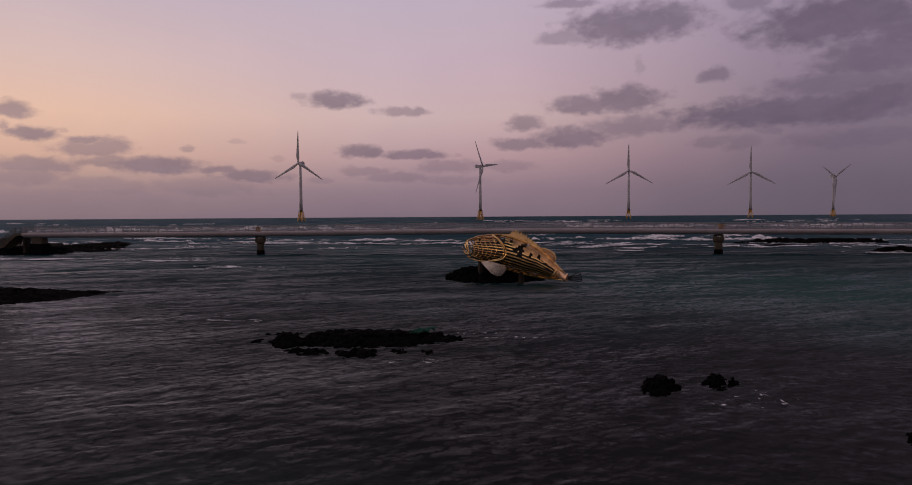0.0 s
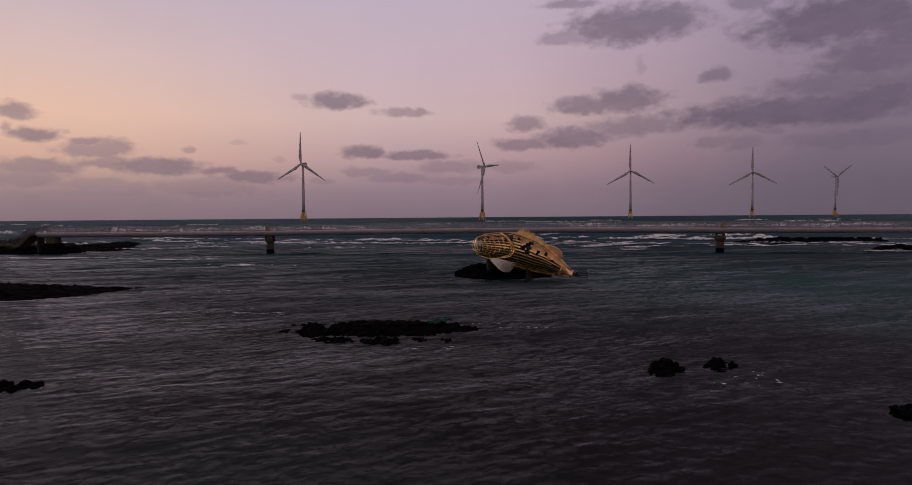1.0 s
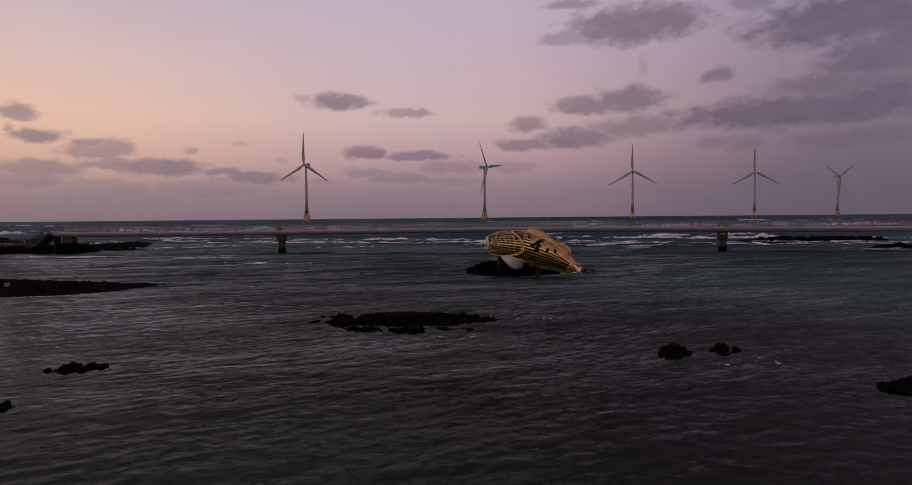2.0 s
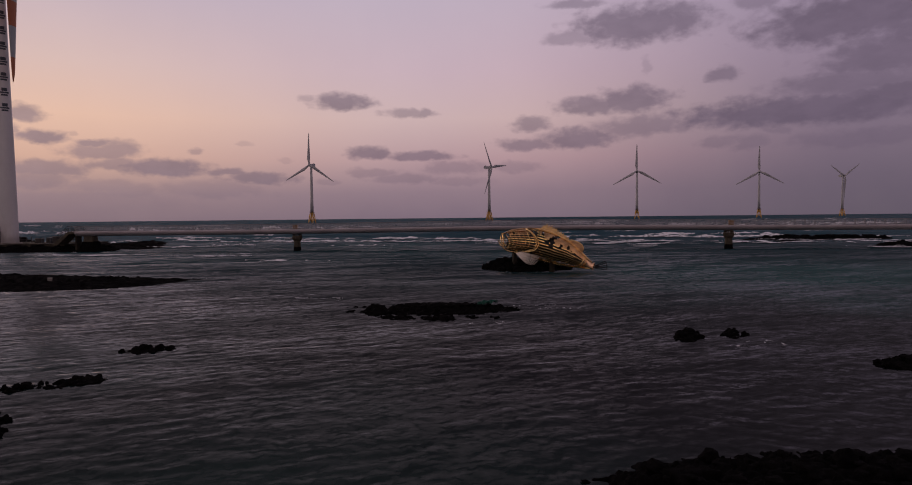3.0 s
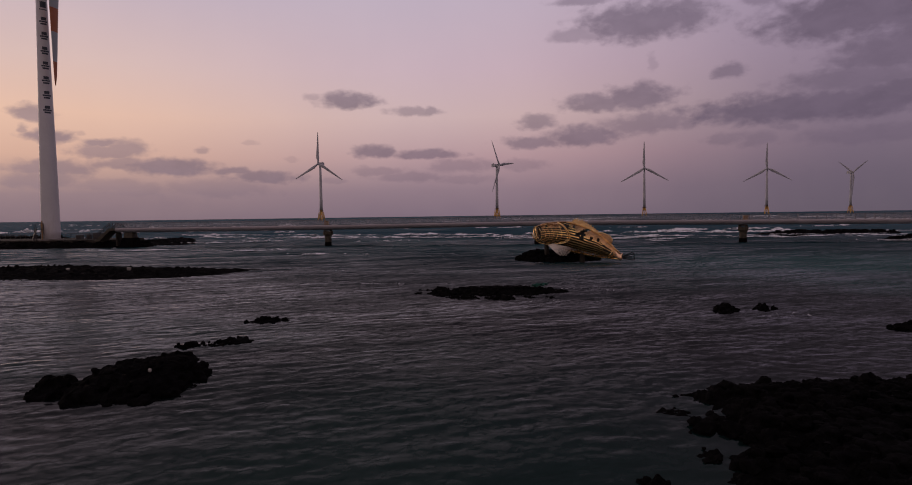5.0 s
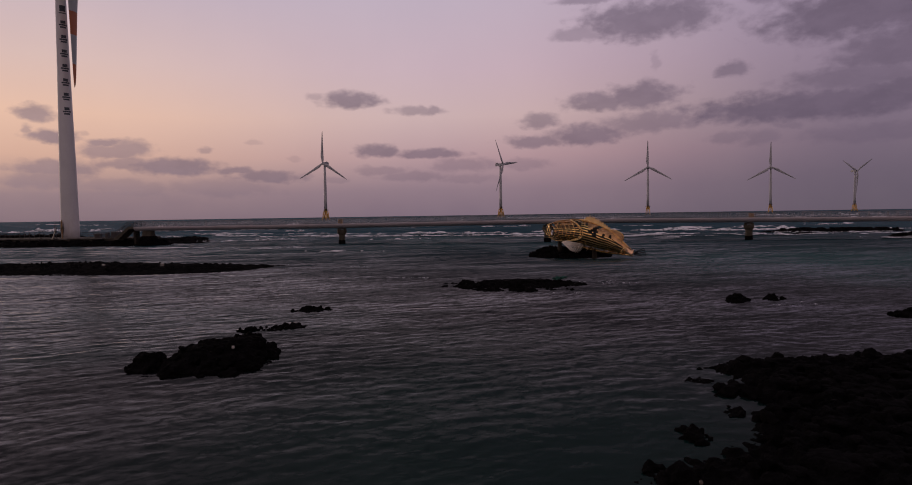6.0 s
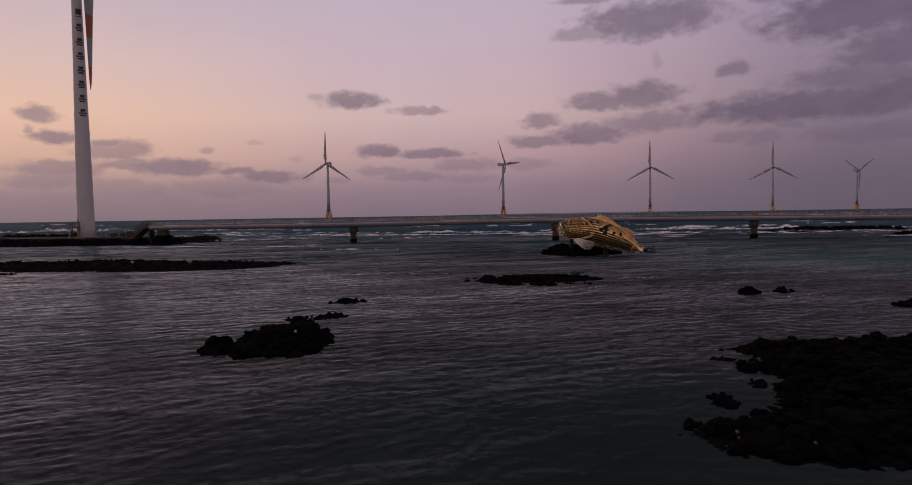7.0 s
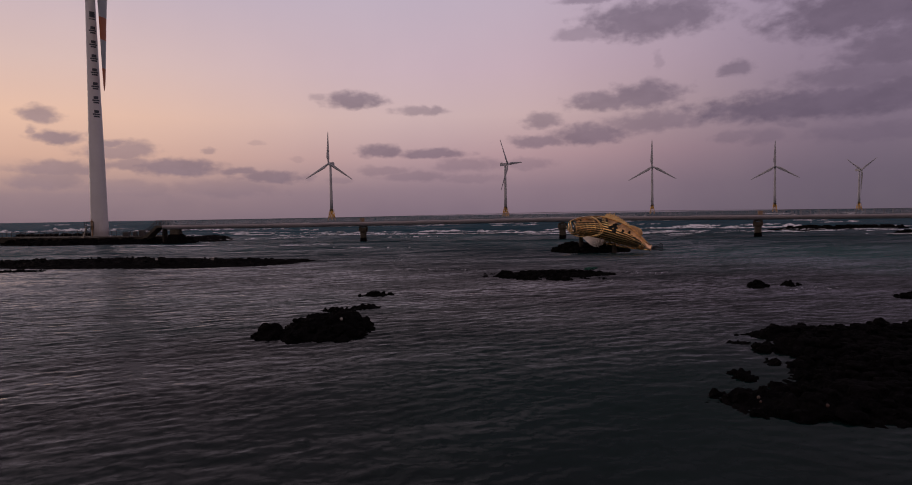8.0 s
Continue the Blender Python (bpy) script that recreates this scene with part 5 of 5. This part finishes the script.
foam_object("wash_foam", "thin white wash round the lava rocks",
            [(6.2, 18.6, 3.8, 1.6, -0.4, 0.01), (8.2, 18.4, 2.6, 1.4, 0.4, 0.01), (7.4, 23.4, 3.0, 0.7, 0.0, 0.01), (-1.0, 30.6, 3.2, 0.7, 0.0, 0.02), (-31.0, 50.6, 4.0, 0.7, 0.5, 0.03), (-21.5, 47.0, 5.0, 0.7, 0.1, 0.05), (0.2, 29.2, 4.0, 0.5, -0.05, 0.06), (-12.5, 34.0, 5.0, 0.8, 0.1, 0.06),
             (-5.0, 24.0, 5, 0.8, 0.2, 0.02), (-15.5, 36.5, 5.0, 0.6, 0.0, 0.06)], 0.25)


# ---- small things on the rocks ----
net = Solid()
rng = random.Random(8)
for i in range(13):
    start = Vector((-4.7 + 0.07 * i, 28.3 + 0.05 * i, 0.50))
    net.tube([start, start + Vector((0.2, 0.35, 0.10 + 0.1 * rng.random())), start + Vector((0.5, 0.8, 0.08 * rng.random()))], 0.022, 4)
for i in range(9):
    net.tube([Vector((-4.7 + 0.05 * i, 28.3 + 0.09 * i, 0.54)) + Vector((0.11 * k, 0.07 * k, 0.09 * math.sin(k * 1.3 + i))) for k in range(9)], 0.022, 4)
tagged(part("fishing_net", net, net_green), "torn green fishing net draped over black rocks", "net")


def float_ball(x, y, z, r, mat, label):
    thing = tagged(new("net_float"), label, "buoy")
    thing.location = (x, y, z)
    one("ball", mat, thing, "", lambda s: s.lathe([(r * 0.05, -r), (r * 0.6, -r * 0.8), (r, 0), (r * 0.62, r * 0.78), (r * 0.25, r * 0.96)], 12), True)
    one("eyelet", dark_rail, thing, "", lambda s: s.tube([(0.3 * r * math.cos(a), 0, r + 0.25 * r * math.sin(a)) for a in (0, 0.8, 1.6, 2.4, 3.14)], r * 0.08, 5))


float_ball(-5.80, -5.78, 0.42, 0.042, float_pale, "small pale net float on black rock")
float_ball(-5.91, -6.15, 0.42, 0.032, float_orange, "small faded orange net float on black rock")
float_ball(-4.49, -6.44, 0.42, 0.042, float_orange, "small faded orange net float on black rock")
float_ball(-18.66, 4.48, 0.74, 0.06, float_white, "small white net float on a black outcrop")


def crate(x, y, z, turn, size):
    thing = tagged(new("washed_up_crate"), "pale plastic fish crate washed up on black lava", "crate")
    thing.matrix_basis = pose(x, y, z, 0, 8, turn)
    one("tray", crate_grey, thing, "", lambda s: s.box(size, taper=1.08, bevel=0.06))
    one("rim", float_white, thing, "", lambda s: s.box((size[0] * 1.14, size[1] * 1.14, 0.06), pose(0, 0, size[2]), bevel=0.06))


crate(-41.5, 42.6, 0.72, 20, (0.32, 0.24, 0.2))
crate(-48.1, 43.6, 0.72, -30, (0.3, 0.2, 0.09))


# ---- on the platform ----
def build_fence():
    fence = tagged(new("fence"), "dark steel railing along the edge of a concrete platform", "fence")
    y0 = 118.2
    for h in (1.1, 0.6):
        one("rail", dark_rail, fence, "", lambda s: s.tube([(-139, y0 + 3.2, GROUND + h), (-99, y0, GROUND + h), (-86, y0 - 1.5, GROUND + h)], 0.04, 5))
    post = Solid()
    post.box((0.09, 0.09, 1.12))
    shared = post.mesh("post", [dark_rail])
    for i in range(44):
        ob = new("post", shared)
        ob.parent = fence
        x = -139 + 1.23 * i
        ob.location = (x, float(np.interp(x, [-139, -99, -86], [y0 + 3.2, y0, y0 - 1.5])), GROUND - 0.02)


build_fence()


def build_cabinet(x, y, size, label):
    thing = tagged(new("equipment_cabinet"), label, "cabinet")
    thing.location = (x, y, GROUND - 0.02)
    one("body", cabinet_grey, thing, "", lambda s: s.box(size, bevel=0.04))
    one("roof", cabinet_grey, thing, "", lambda s: s.box((size[0] * 1.12, size[1] * 1.12, 0.1), pose(0, 0, size[2]), taper=0.85))
    one("door", dark_rail, thing, "", lambda s: s.box((size[0] * 0.8, 0.03, size[2] * 0.8), pose(0, -size[1] / 2 - 0.01, size[2] * 0.1)))


build_cabinet(-92.6, 112.5, (1.3, 0.9, 0.9), "low grey equipment cabinet beside a white tower")
build_cabinet(-90.6, 112.5, (0.8, 0.7, 1.0), "grey equipment cabinet on a concrete platform")
build_cabinet(-88.4, 111.5, (1.2, 0.8, 1.3), "tall grey equipment cabinet near a concrete stair")


def shrub(x, y, z, r, seed):
    rng = random.Random(seed)
    thing = tagged(new("shrub"), "dark wind-bent coastal shrub on a platform", "shrub")
    thing.location = (x, y, z)
    stems, leaves = Solid(), Solid()
    for i in range(9):
        a, lean = rng.uniform(0, 6.28), rng.uniform(0.2, 0.7)
        end = Vector((math.cos(a) * lean * r, math.sin(a) * lean * r, rng.uniform(0.7, 1.2) * r))
        stems.tube([(0, 0, -0.02), end * 0.5 + Vector((0, 0, 0.1)), end], [0.05, 0.035, 0.012], 5)
        for k in range(45):
            p = end * rng.uniform(0.45, 1.05) + Vector((rng.gauss(0, 0.2), rng.gauss(0, 0.2), rng.gauss(0, 0.16))) * r
            q = Euler((rng.uniform(0, 6), rng.uniform(0, 6), rng.uniform(0, 6))).to_matrix()
            leaves.add([p + q @ Vector(c) for c in ((-0.05, 0, 0), (0, -0.11, 0.02), (0.05, 0, 0), (0, 0.11, 0.02))], [(0, 1, 2, 3)])
    part("stems", stems, dark_rail, thing)
    tagged(part("foliage", leaves, shrub_green, thing), kind="stuff")


shrub(-86.6, 112.8, GROUND - 0.02, 1.2, 3)
shrub(-89.4, 113.6, GROUND - 0.02, 0.9, 5)
